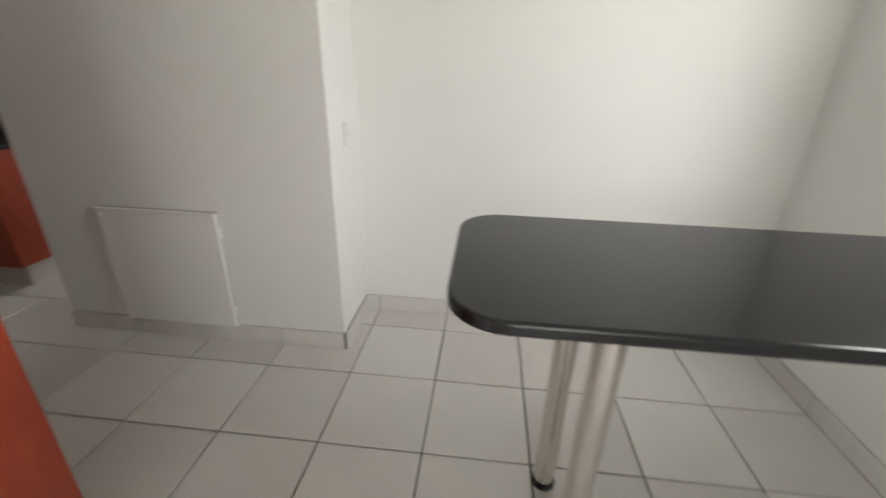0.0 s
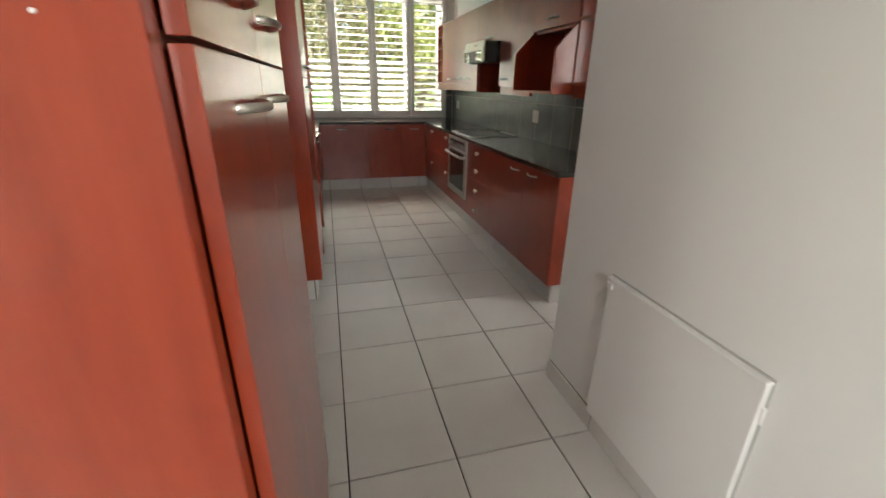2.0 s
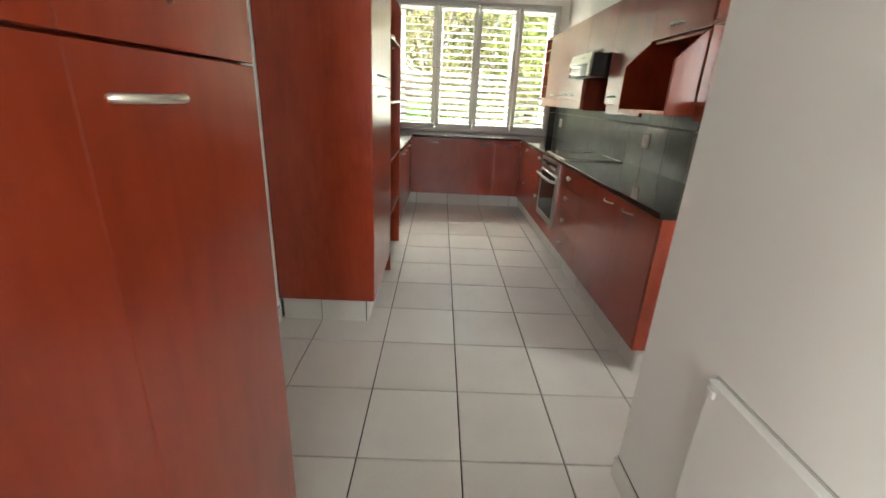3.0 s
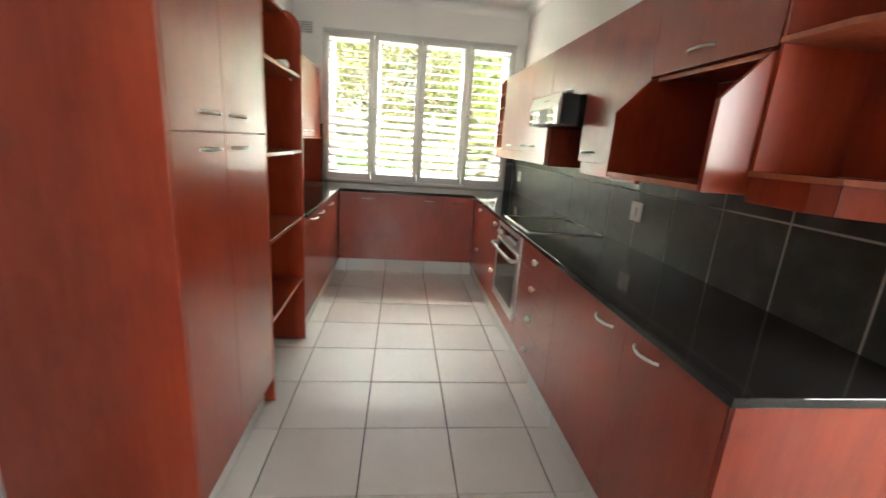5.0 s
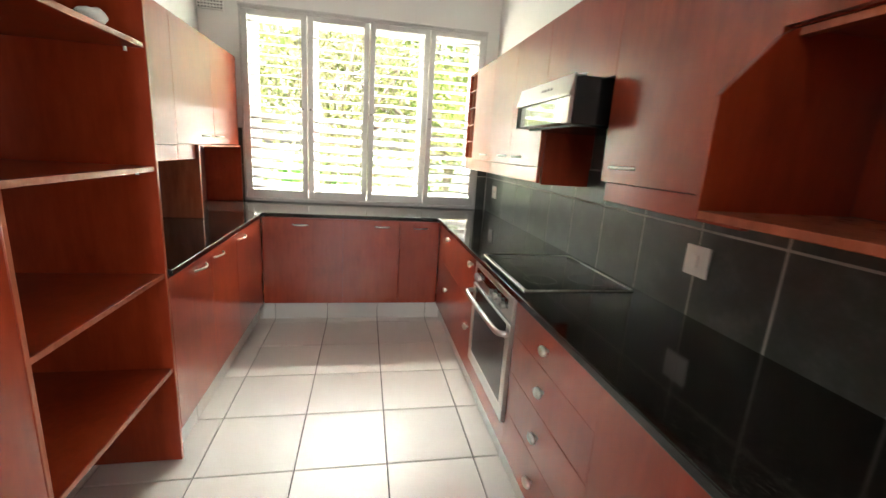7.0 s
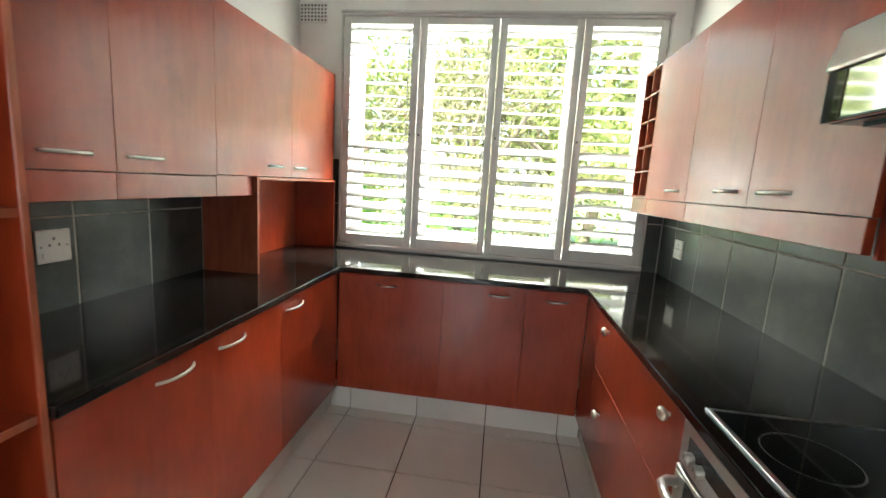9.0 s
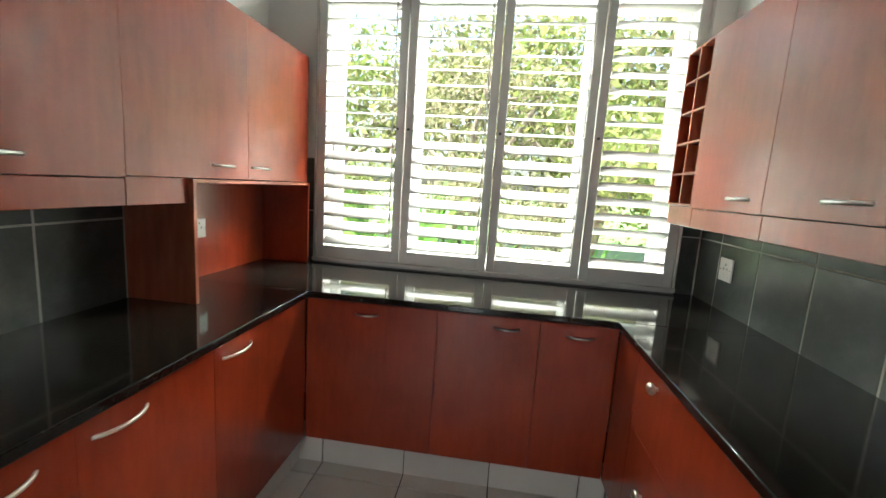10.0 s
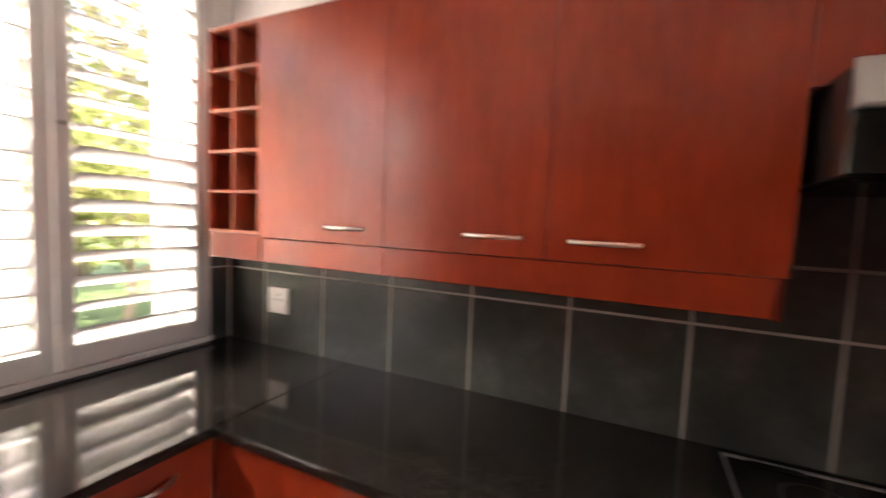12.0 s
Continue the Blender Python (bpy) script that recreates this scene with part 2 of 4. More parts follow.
def holed_wall(name, axis, place, thick, span, height, holes, label):
    """A wall with real openings. axis: its normal. holes: (from, to, bottom, top) along the wall."""
    cuts = sorted({span[0], span[1], *[h[0] for h in holes], *[h[1] for h in holes]})
    bm = bmesh.new()
    for a, b in zip(cuts, cuts[1:]):
        zs = [(-0.05, height)]
        for h in holes:
            if h[0] < (a + b) / 2 < h[1]:
                zs = [(-0.05, h[2]), (h[3], height)] if h[2] > 0 else [(h[3], height)]
        for z0, z1 in zs:
            if axis == "y":
                bx(a, b, place, place + thick, z0, z1, 0, bm=bm)
            else:
                bx(place, place + thick, a, b, z0, z1, 0, bm=bm)
    bmesh.ops.remove_doubles(bm, verts=bm.verts[:], dist=0.0005)
    return structure(name, bm, PAINT, label, "wall")


# a row of units: u runs along the row, d comes out of its front
class Row:
    def __init__(self, side, front):
        self.side, self.front = side, front

    def p(self, u, d, z):
        if self.side == "right":
            return (u, self.front - d, z)
        if self.side == "left":
            return (u, self.front + d, z)
        return (self.front + d, u, z)

    def box(self, u0, u1, d0, d1, z0, z1, bev=0.0015, seg=1, bm=None):
        a, b = self.p(u0, d0, z0), self.p(u1, d1, z1)
        lo, hi = [min(i) for i in zip(a, b)], [max(i) for i in zip(a, b)]
        return bx(lo[0], hi[0], lo[1], hi[1], lo[2], hi[2], bev, seg, bm)

    def bow(self, u0, u1, z, out=0.028, r=0.0047):
        """A bowed bar pull from u0 to u1."""
        pts = []
        for i in range(13):
            k = i / 12
            pts.append(self.p(u0 + (u1 - u0) * k, -0.002 + out * math.sin(math.pi * k) ** 0.7, z))
        return tube(pts, r, 8, 1.25)

    def knob(self, u, z):
        """An oval cup knob on a short stem."""
        sx = (0.026, 0.014, 0.020) if self.side != "window" else (0.014, 0.026, 0.020)
        bm = ball(self.p(u, 0.022, z), sx)
        return rod(self.p(u, -0.001, z), self.p(u, 0.016, z), 0.007, 10, bm)


RIGHT, LEFT, WINDOW = Row("right", 2.145), Row("left", 0.665), Row("window", -6.80)
UPPER_R, UPPER_L = Row("right", 2.42), Row("left", 0.354)
TOP = 2.19


def door(row, u0, u1, z0, z1, parent, bow=None, knobs=(), name="door"):
    g = 0.0006
    ob = part(name, row.box(u0 + g, u1 - g, -0.018, 0, z0 + g, z1 - g, 0.0010, 2), CHERRY, parent)
    if bow:
        part("handle", row.bow(*bow), NICKEL, ob, "satin nickel bow handle")
    for u, z in knobs:
        part("knob", row.knob(u, z), NICKEL, ob, "satin nickel oval knob")
    return ob


def carcass(row, u0, u1, depth, z0, z1, parent, shelves=(), back=True):
    """Two sides, bottom, top and back of a unit, as separate boards."""
    w = 0.016
    u0, u1 = min(u0, u1), max(u0, u1)
    part("side_panel", row.box(u0, u0 + w, -depth, -0.019, z0, z1), CHERRY, parent)
    part("side_panel", row.box(u1 - w, u1, -depth, -0.019, z0, z1), CHERRY, parent)
    part("bottom_board", row.box(u0 + w, u1 - w, -depth, -0.02, z0, z0 + w), CHERRY, parent)
    part("top_board", row.box(u0 + w, u1 - w, -depth, -0.02, z1 - w, z1), CHERRY, parent)
    if back:
        part("back_panel", row.box(u0 + w, u1 - w, -depth, -depth + 0.006, z0 + w, z1 - w, 0), CHERRY, parent)
    for z in shelves:
        part("shelf", row.box(u0 + w, u1 - w, -depth + 0.006, -0.02, z - w, z), CHERRY, parent)


# ---- setting ----
WALL_L, WALL_R, WALL_W = 0.05, 2.745, -7.51
CEIL = 3.02
structure("floor", bx(-1.34, 1.7, -3.3, -0.1505, -0.15, -0.010, 0, bm=bx(-7.7, 1.7, -0.15, 3.0, -0.15, -0.010, 0)), GROUT, "dark grouted floor bed under pale square tiles", "floor")
holed_wall("wall_window", "x", WALL_W - 0.24, 0.24, (-0.15, 2.95), CEIL, [(0.42, 2.585, 0.99, 2.60)], "white plastered wall with a wide shuttered window")
holed_wall("wall_right", "y", WALL_R, 0.2, (WALL_W, -2.3555), CEIL, [(-2.98, -2.38, 0, 2.10)], "white plastered wall behind the cooking counter")
holed_wall("wall_left", "y", WALL_L - 0.2, 0.2, (WALL_W, -1.14), CEIL, [], "white plastered wall behind the tall cupboards")
structure("wall_pillar", bx(-2.355, -0.743, 1.810, 2.945, -0.05, CEIL, 0.004, 2), PAINT, "white plastered projecting wall with a low hatch", "wall")
holed_wall("wall_recess", "y", 2.245, 0.7, (-0.743, 1.72), CEIL, [], "white plastered wall behind the breakfast bar")
# the opening over the bar is added, out of view, for a lamp
holed_wall("wall_far", "x", 1.52, 0.2, (-3.2, 2.245), CEIL, [(0.64, 1.36, 1.2, 2.12)], "white plastered side wall at the end of the bar")
# the door opening is added, out of view, for a lamp
holed_wall("wall_back", "y", -3.2, 0.2, (-1.34, 1.52), CEIL, [(0.1, 1.4, 0, 2.30)], "plain white wall behind the walk")
# thickened unseen block, keeps lamp light off the pantry end panel
holed_wall("wall_hall", "x", -1.34, 0.62, (-3.0, -0.15), CEIL, [], "plain white wall block, thickened out of view to shade the pantry")
# passage invented out of view to shape light from the side doorway
structure("wall_passage_1", bx(-3.16, -2.98, 2.9455, 4.15, -0.05, 2.3, 0), PAINT, "white side of a passage added out of view to shape light", "wall")
# its opening is added to hold the passage lamp
holed_wall("wall_passage_2", "x", -2.38, 0.18, (2.9455, 4.15), 2.3, [(3.0, 3.7, 1.0, 2.0)], "white side of an added passage, opened for an unseen lamp")
structure("wall_passage_3", bx(-3.16, -2.20, 4.1505, 4.30, -0.05, 2.42, 0), PAINT, "white end of the added passage, out of view", "wall")
structure("ceiling_passage", bx(-3.16, -2.20, 2.9455, 4.15, 2.3005, 2.42, 0), CEILING_PAINT, "flat white ceiling of the added passage, out of view", "ceiling")
structure("floor_passage", bx(-2.98, -2.38, 3.0005, 4.2, -0.15, -0.002, 0), FLOOR_TILE, "pale tiled floor of the added passage, out of view", "floor")
structure("ceiling", bx(-7.75, 1.72, -3.2, 2.945, CEIL, CEIL + 0.12, 0), CEILING_PAINT, "flat white painted ceiling", "ceiling")
structure("roof_eave", bx(-8.10, 2.6, -4.0, 3.9, CEIL + 0.13, CEIL + 0.25, 0.01), OUTER_PAINT, "white boarded roof eave over the window", "roof")


def cornice(name, axis, place, out, a, b):
    """A coved strip where wall meets ceiling."""
    prof = [(place - out * 0.002, CEIL - 0.002), (place - out * 0.002, CEIL - 0.09)] + [(place + out * (0.004 + 0.086 * (1 - math.cos(k * math.pi / 12))), CEIL - 0.09 + 0.086 * math.sin(k * math.pi / 12)) for k in range(7)]
    if axis == "x":
        bm = prism(prof, "y", a, b)
    else:
        bm = prism(prof, "x", a, b)
    structure(name, bm, CEILING_PAINT, "white coved plaster cornice", "cornice")


cornice("trim_window", "x", WALL_W, 1, WALL_L, WALL_R)
cornice("trim_right", "y", WALL_R, -1, WALL_W, -2.36)
cornice("trim_left", "y", WALL_L, 1, WALL_W, -1.15)

# kicks and skirtings of tile
PITCH, TX, TY = 0.434, -0.66, 1.62


def tile_strip(name, axis, place, out, a, b, z1, phase, label, thick=0.009, mat=FLOOR_TILE):
    """A run of upright tiles; out is the way they face, joints follow the floor's lines."""
    bed = bmesh.new()
    lo, hi = min(place, place - out * 0.006), max(place, place - out * 0.006)
    if axis == "y":
        bx(a, b, lo, hi, -0.004, z1 - 0.002, 0, bm=bed)
    else:
        bx(lo, hi, a, b, -0.004, z1 - 0.002, 0, bm=bed)
    root = structure(name, bed, GROUT, label, "skirting")
    n0 = math.floor((a - phase) / PITCH)
    cuts = [a] + [phase + PITCH * k for k in range(n0, n0 + 60) if a + 0.01 < phase + PITCH * k < b - 0.01] + [b]
    for u, v in zip(cuts, cuts[1:]):
        lo, hi = min(place + out * 0.0005, place + out * thick), max(place + out * 0.0005, place + out * thick)
        if axis == "y":
            bm = bx(u + 0.0022, v - 0.0022, lo, hi, 0.0, z1, 0.0015)
        else:
            bm = bx(lo, hi, u + 0.0022, v - 0.0022, 0.0, z1, 0.0015)
        part("tile", bm, mat, root)


tile_strip("baseboard_pillar", "y", 1.806, -1, -2.355, -0.745, 0.10, TX, "pale tile skirting along the projecting wall")
tile_strip("baseboard_pillar_side", "x", -0.739, 1, 1.80, 2.24, 0.10, TY, "pale tile skirting on the return of the projecting wall")
tile_strip("baseboard_recess", "y", 2.241, -1, -0.735, 1.515, 0.10, TX, "pale tile skirting under the bar wall")
tile_strip("baseboard_far", "x", 1.516, -1, 0.51, 2.235, 0.10, TY, "pale tile skirting along the side wall")
tile_strip("baseboard_left", "y", WALL_L + 0.004, 1, -3.49, -1.93, 0.10, TX, "pale tile skirting between the tall cupboards")
tile_strip("kick_right", "y", 2.195, -1, -6.84, -3.062, 0.152, TX, "pale tile plinth under the base units")
tile_strip("kick_right_end", "x", -3.066, 1, 2.19, 2.74, 0.152, TY, "pale tile plinth end under the base units")
tile_strip("kick_left", "y", 0.615, 1, -6.84, -5.15, 0.152, TX, "pale tile plinth under the base units")
tile_strip("kick_window", "x", -6.84, 1, 0.62, 2.18, 0.152, TY, "pale tile plinth under the window units")
tile_strip("kick_tall", "y", 0.612, 1, -4.33, -3.504, 0.152, TX, "pale tile plinth under the tall cupboard")
tile_strip("kick_tall_end", "x", -3.514, 1, 0.07, 0.619, 0.152, TY, "pale tile plinth end under the tall cupboard")
tile_strip("kick_pantry", "y", 0.632, 1, -1.92, -1.15, 0.152, TX, "pale tile plinth under the pantry cupboard")


# ---- worktop ----
def worktop():
    t = thing("worktop", (-6.0, 1.4, 0.902), "polished black speckled granite worktop in a U shape", "worktop")
    part("slab", prism([(-3.024, 2.742), (-3.024, 2.125), (-6.78, 2.125), (-6.7795, 2.742)], "z", 0.902, 0.932, 0.004, 2), GRANITE, t)
    part("slab", prism([(-6.7805, 2.742), (-6.78, 2.1245), (-6.78, 0.6855), (-6.7805, 0.053), (-7.507, 0.053), (-7.507, 2.742)], "z", 0.902, 0.932, 0.004, 2), GRANITE, t)
    part("slab", prism([(-6.7795, 0.053), (-6.78, 0.685), (-5.142, 0.685), (-5.142, 0.053)], "z", 0.902, 0.932, 0.004, 2), GRANITE, t)


worktop()


# ---- base units ----
def base_units():
    t = thing("base_cabinet", (-3.62, 2.45, 0.15), "cherry veneer base cabinet with two doors and nickel bow handles", "cabinet", "base units")
    carcass(RIGHT, -3.05, -4.19, 0.59, 0.152, 0.90, t)
    part("end_panel", bx(-3.0495, -3.034, 2.147, 2.742, 0.152, 0.901), CHERRY, t)
    door(RIGHT, -3.53, -3.052, 0.152, 0.893, t, (-3.47, -3.33, 0.842))
    door(RIGHT, -4.19, -3.53, 0.152, 0.893, t, (-3.76, -3.62, 0.836))
    t = thing("drawer_unit", (-4.53, 2.45, 0.15), "cherry veneer unit of four drawers with oval knobs", "drawers", "base units")
    carcass(RIGHT, -4.192, -4.868, 0.59, 0.152, 0.90, t)
    for z0, z1, k in ((0.152, 0.362, 0.265), (0.362, 0.556, 0.463), (0.556, 0.738, 0.655), (0.738, 0.893, 0.822)):
        door(RIGHT, -4.87, -4.19, z0, z1, t, knobs=[(-4.53, k)], name="drawer_front")
    t = thing("oven_cabinet", (-5.19, 2.45, 0.15), "cherry veneer housing round the built-in oven", "cabinet", "base units")
    carcass(RIGHT, -4.87, -5.518, 0.59, 0.152, 0.90, t)
    door(RIGHT, -5.52, -4.87, 0.152, 0.278, t, name="plinth_panel")
    t = thing("drawer_unit", (-6.03, 2.45, 0.15), "cherry veneer unit of two wide pan drawers with paired knobs", "drawers", "base units")
    carcass(RIGHT, -5.522, -6.528, 0.59, 0.152, 0.90, t)
    for z0, z1, k in ((0.152, 0.60, 0.432), (0.60, 0.893, 0.840)):
        door(RIGHT, -6.53, -5.52, z0, z1, t, knobs=[(-5.632, k), (-6.335, k)], name="drawer_front")
    t = thing("corner_filler", (-6.66, 2.3, 0.15), "plain cherry veneer corner filler panel", "panel", "base units")
    door(RIGHT, -6.797, -6.53, 0.152, 0.893, t, name="panel")
    # window side
    t = thing("base_cabinet", (-7.1, 1.24, 0.15), "cherry veneer base cabinet with two doors under the window", "cabinet", "base units")
    carcass(WINDOW, 0.69, 1.795, 0.59, 0.152, 0.90, t)
    door(WINDOW, 0.668, 1.316, 0.152, 0.893, t, (0.912, 1.028, 0.838))
    door(WINDOW, 1.316, 1.795, 0.152, 0.893, t, (1.585, 1.702, 0.840))
    t = thing("base_cabinet", (-7.1, 1.96, 0.15), "cherry veneer base cabinet with one narrow door under the window", "cabinet", "base units")
    carcass(WINDOW, 1.797, 2.12, 0.59, 0.152, 0.90, t)
    door(WINDOW, 1.795, 2.143, 0.152, 0.893, t, (1.915, 2.035, 0.835))
    # left side
    t = thing("base_cabinet", (-5.66, 0.36, 0.15), "cherry veneer base cabinet with two doors and nickel bow handles", "cabinet", "base units")
    carcass(LEFT, -6.168, -5.146, 0.59, 0.152, 0.90, t)
    door(LEFT, -5.66, -5.146, 0.152, 0.893, t, (-5.58, -5.426, 0.841))
    door(LEFT, -6.125, -5.66, 0.152, 0.893, t, (-5.856, -5.70, 0.841))
    t = thing("base_cabinet", (-6.48, 0.36, 0.15), "cherry veneer corner base cabinet with one door", "cabinet", "base units")
    carcass(LEFT, -6.79, -6.172, 0.59, 0.152, 0.90, t)
    door(LEFT, -6.797, -6.125, 0.152, 0.893, t, (-6.335, -6.167, 0.841))


base_units()


def oven():
    t = thing("oven", (-5.19, 2.4, 0.28), "built-in stainless steel oven with dark glass door", "oven")
    u0, u1 = -5.515, -4.875
    part("body", RIGHT.box(u0 + 0.03, u1 - 0.03, -0.55, -0.02, 0.29, 0.88), BLACK_ENAMEL, t)
    panel = part("control_panel", RIGHT.box(u0, u1, -0.02, 0.014, 0.775, 0.896, 0.004, 2), STEEL, t, "brushed steel control panel")
    part("display", RIGHT.box(-5.475, -4.935, 0.0125, 0.0152, 0.822, 0.868, 0.001), BLACK_GLASS, panel, "long black display strip")
    for u in (-5.445, -5.395, -5.165, -5.105, -5.045, -4.985):
        knob = part("knob", rod(RIGHT.p(u, 0.013, 0.822), RIGHT.p(u, 0.036, 0.822), 0.0165, 18, cap=0.2), STEEL, panel, "steel control knob")
        part("pointer", RIGHT.box(u - 0.0015, u + 0.0015, 0.0355, 0.0368, 0.824, 0.836, 0), GREY_MARK, knob)
    frame_ = bmesh.new()
    for a, b, z0, z1 in ((u0, u1, 0.285, 0.352), (u0, u1, 0.752, 0.768), (u0, u0 + 0.05, 0.352, 0.752), (u1 - 0.05, u1, 0.352, 0.752)):
        RIGHT.box(a, b, -0.02, 0.018, z0, z1, 0.002, 1, frame_)
    d = part("door", frame_, STEEL, t, "brushed steel oven door frame")
    part("glass", RIGHT.box(u0 + 0.05, u1 - 0.05, -0.01, 0.0145, 0.352, 0.752, 0.001), OVEN_GLASS, d, "dark grey oven window")
    part("gasket", RIGHT.box(u0 + 0.058, u1 - 0.058, 0.0145, 0.0152, 0.690, 0.748, 0), BLACK_ENAMEL, d, "black band behind the handle")
    part("handle", tube([RIGHT.p(u, d_, 0.722) for u, d_ in ((-5.50, 0.016), (-5.498, 0.042), (-5.484, 0.060), (-5.45, 0.067), (-5.36, 0.070), (-5.19, 0.072), (-5.02, 0.070), (-4.94, 0.067), (-4.906, 0.060), (-4.892, 0.042), (-4.89, 0.016))], 0.0115, 12, 1.25), STEEL, d, "steel bow handle")


oven()


def ring(centre, radius, width, n=48):
    """A thin flat printed circle."""
    bm = bmesh.new()
    x, y, z = centre
    pairs = []
    for k in range(n):
        a = 2 * math.pi * k / n
        pairs.append([bm.verts.new((x + math.cos(a) * r, y + math.sin(a) * r, z)) for r in (radius - width, radius)])
    for k in range(n):
        p, q = pairs[k], pairs[(k + 1) % n]
        bm.faces.new((p[0], p[1], q[1], q[0]))
    return bm


def hob():
    t = thing("hob", (-5.18, 2.43, 0.932), "black glass ceramic hob with a steel edge set in granite", "hob")
    x0, x1, y0, y1 = -5.50, -4.862, 2.168, 2.695
    part("glass", bx(x0 + 0.008, x1 - 0.008, y0 + 0.008, y1 - 0.008, 0.930, 0.937, 0.001), BLACK_GLASS, t)
    for a in ((x0, x1, y0, y0 + 0.015), (x0, x1, y1 - 0.015, y1), (x0, x0 + 0.005, y0 + 0.015, y1 - 0.015), (x1 - 0.005, x1, y0 + 0.015, y1 - 0.015)):
        part("trim_bar", bx(*a, 0.930, 0.9395, 0.002), STEEL, t, "steel edge strip")
    part("control_block", bx(-5.445, -5.33, 2.655, 2.682, 0.9365, 0.9405, 0.0015), BLACK_ENAMEL, t, "small black control block")
    for k, (hx, hy, r) in enumerate(((-5.33, 2.30, 0.088), (-5.02, 2.31, 0.075), (-5.33, 2.55, 0.075), (-5.02, 2.55, 0.088))):
        part("cooking_zone", ring((hx, hy, 0.9371), r, 0.0022), GREY_MARK, t, "thin grey cooking zone ring")


hob()


# ---- upper units ----
def upper_units():
    R = UPPER_R
    t = thing("bottle_rack", (-7.08, 2.58, 1.455), "cherry veneer bottle rack of ten square cells", "rack", "wall units")
    u0, u1, z0 = -7.214, -6.946, 1.455
    w = 0.011
    for k in range(3):
        u = u0 + (u1 - u0 - w) * k / 2
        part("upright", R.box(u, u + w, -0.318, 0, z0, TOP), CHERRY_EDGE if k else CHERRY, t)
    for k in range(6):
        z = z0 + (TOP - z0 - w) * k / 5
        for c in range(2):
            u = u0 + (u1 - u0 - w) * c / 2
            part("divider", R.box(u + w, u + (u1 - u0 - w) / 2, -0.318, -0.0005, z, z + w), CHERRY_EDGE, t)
    part("back_panel", R.box(u0 + w, u1 - w, -0.323, -0.318, z0, TOP, 0), CHERRY, t)
    part("pelmet", R.box(u0, -6.947, -0.03, -0.008, 1.36, 1.453), CHERRY, t)
    t = thing("wall_cabinet", (-6.69, 2.58, 1.445), "cherry veneer wall cabinet with one door", "cabinet", "wall units")
    carcass(R, -6.943, -6.432, 0.32, 1.447, TOP, t)
    door(R, -6.945, -6.43, 1.447, TOP, t, (-6.65, -6.505, 1.496))
    part("pelmet", R.box(-6.945, -6.431, -0.03, -0.008, 1.36, 1.4455), CHERRY, t)
    t = thing("wall_cabinet", (-5.95, 2.58, 1.445), "cherry veneer wall cabinet with a pair of doors", "cabinet", "wall units")
    carcass(R, -6.428, -5.480, 0.32, 1.447, TOP, t)
    door(R, -6.43, -5.95, 1.447, TOP, t, (-6.172, -6.013, 1.498))
    door(R, -5.95, -5.462, 1.447, TOP, t, (-5.897, -5.735, 1.496))
    part("end_panel", R.box(-5.478, -5.463, -0.32, -0.031, 1.352, TOP), CHERRY, t)
    part("pelmet", R.box(-6.429, -5.48, -0.03, -0.008, 1.36, 1.4455), CHERRY, t)
    t = thing("wall_cabinet", (-5.13, 2.58, 1.86), "short cherry veneer cabinet above the cooker hood", "cabinet", "wall units")
    carcass(R, -5.458, -4.814, 0.32, 1.822, TOP, t)
    door(R, -5.46, -4.812, 1.822, TOP, t, (-5.19, -5.04, 1.862))
    t = thing("wall_cabinet", (-4.47, 2.58, 1.42), "cherry veneer wall cabinet with one wide door", "cabinet", "wall units")
    carcass(R, -4.810, -4.142, 0.32, 1.42, TOP, t)
    door(R, -4.812, -4.14, 1.42, TOP, t, (-4.757, -4.602, 1.478))
    part("pelmet", R.box(-4.79, -4.142, -0.035, -0.012, 1.345, 1.4185), CHERRY, t)
    t = thing("wall_cabinet", (-3.81, 2.58, 1.38), "cherry veneer wall cabinet above a deep open microwave niche", "cabinet", "wall units")
    carcass(R, -4.138, -3.482, 0.32, 1.82, TOP, t)
    door(R, -4.14, -3.48, 1.822, TOP, t, (-3.91, -3.757, 1.883))
    chamfer = [(2.742, 1.375), (2.742, 1.818), (2.44, 1.818), (2.405, 1.80), (2.272, 1.66), (2.272, 1.375)]
    for a, b in ((-4.139, -4.121), (-3.499, -3.481)):
        part("niche_side", prism(chamfer, "x", a, b, 0.0015, 1), CHERRY, t)
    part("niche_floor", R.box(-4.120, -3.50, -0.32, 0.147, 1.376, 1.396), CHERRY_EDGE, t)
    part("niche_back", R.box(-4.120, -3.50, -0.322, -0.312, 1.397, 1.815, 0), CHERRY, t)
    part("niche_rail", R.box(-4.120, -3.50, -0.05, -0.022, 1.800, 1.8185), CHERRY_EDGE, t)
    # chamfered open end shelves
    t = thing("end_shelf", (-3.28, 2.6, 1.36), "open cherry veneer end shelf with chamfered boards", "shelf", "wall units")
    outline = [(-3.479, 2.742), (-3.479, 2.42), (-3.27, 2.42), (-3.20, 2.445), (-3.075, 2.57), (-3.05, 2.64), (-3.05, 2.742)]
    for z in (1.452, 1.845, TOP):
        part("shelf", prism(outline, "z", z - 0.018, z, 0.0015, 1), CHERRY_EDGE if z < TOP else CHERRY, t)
    part("back_panel", bx(-3.478, -3.055, 2.732, 2.741, 1.453, TOP - 0.019, 0), CHERRY, t)
    part("side_panel", bx(-3.478, -3.466, 2.424, 2.731, 1.453, 1.826, 0.001), CHERRY, t)
    part("side_panel", bx(-3.478, -3.466, 2.424, 2.731, 1.846, TOP - 0.019, 0.001), CHERRY, t)
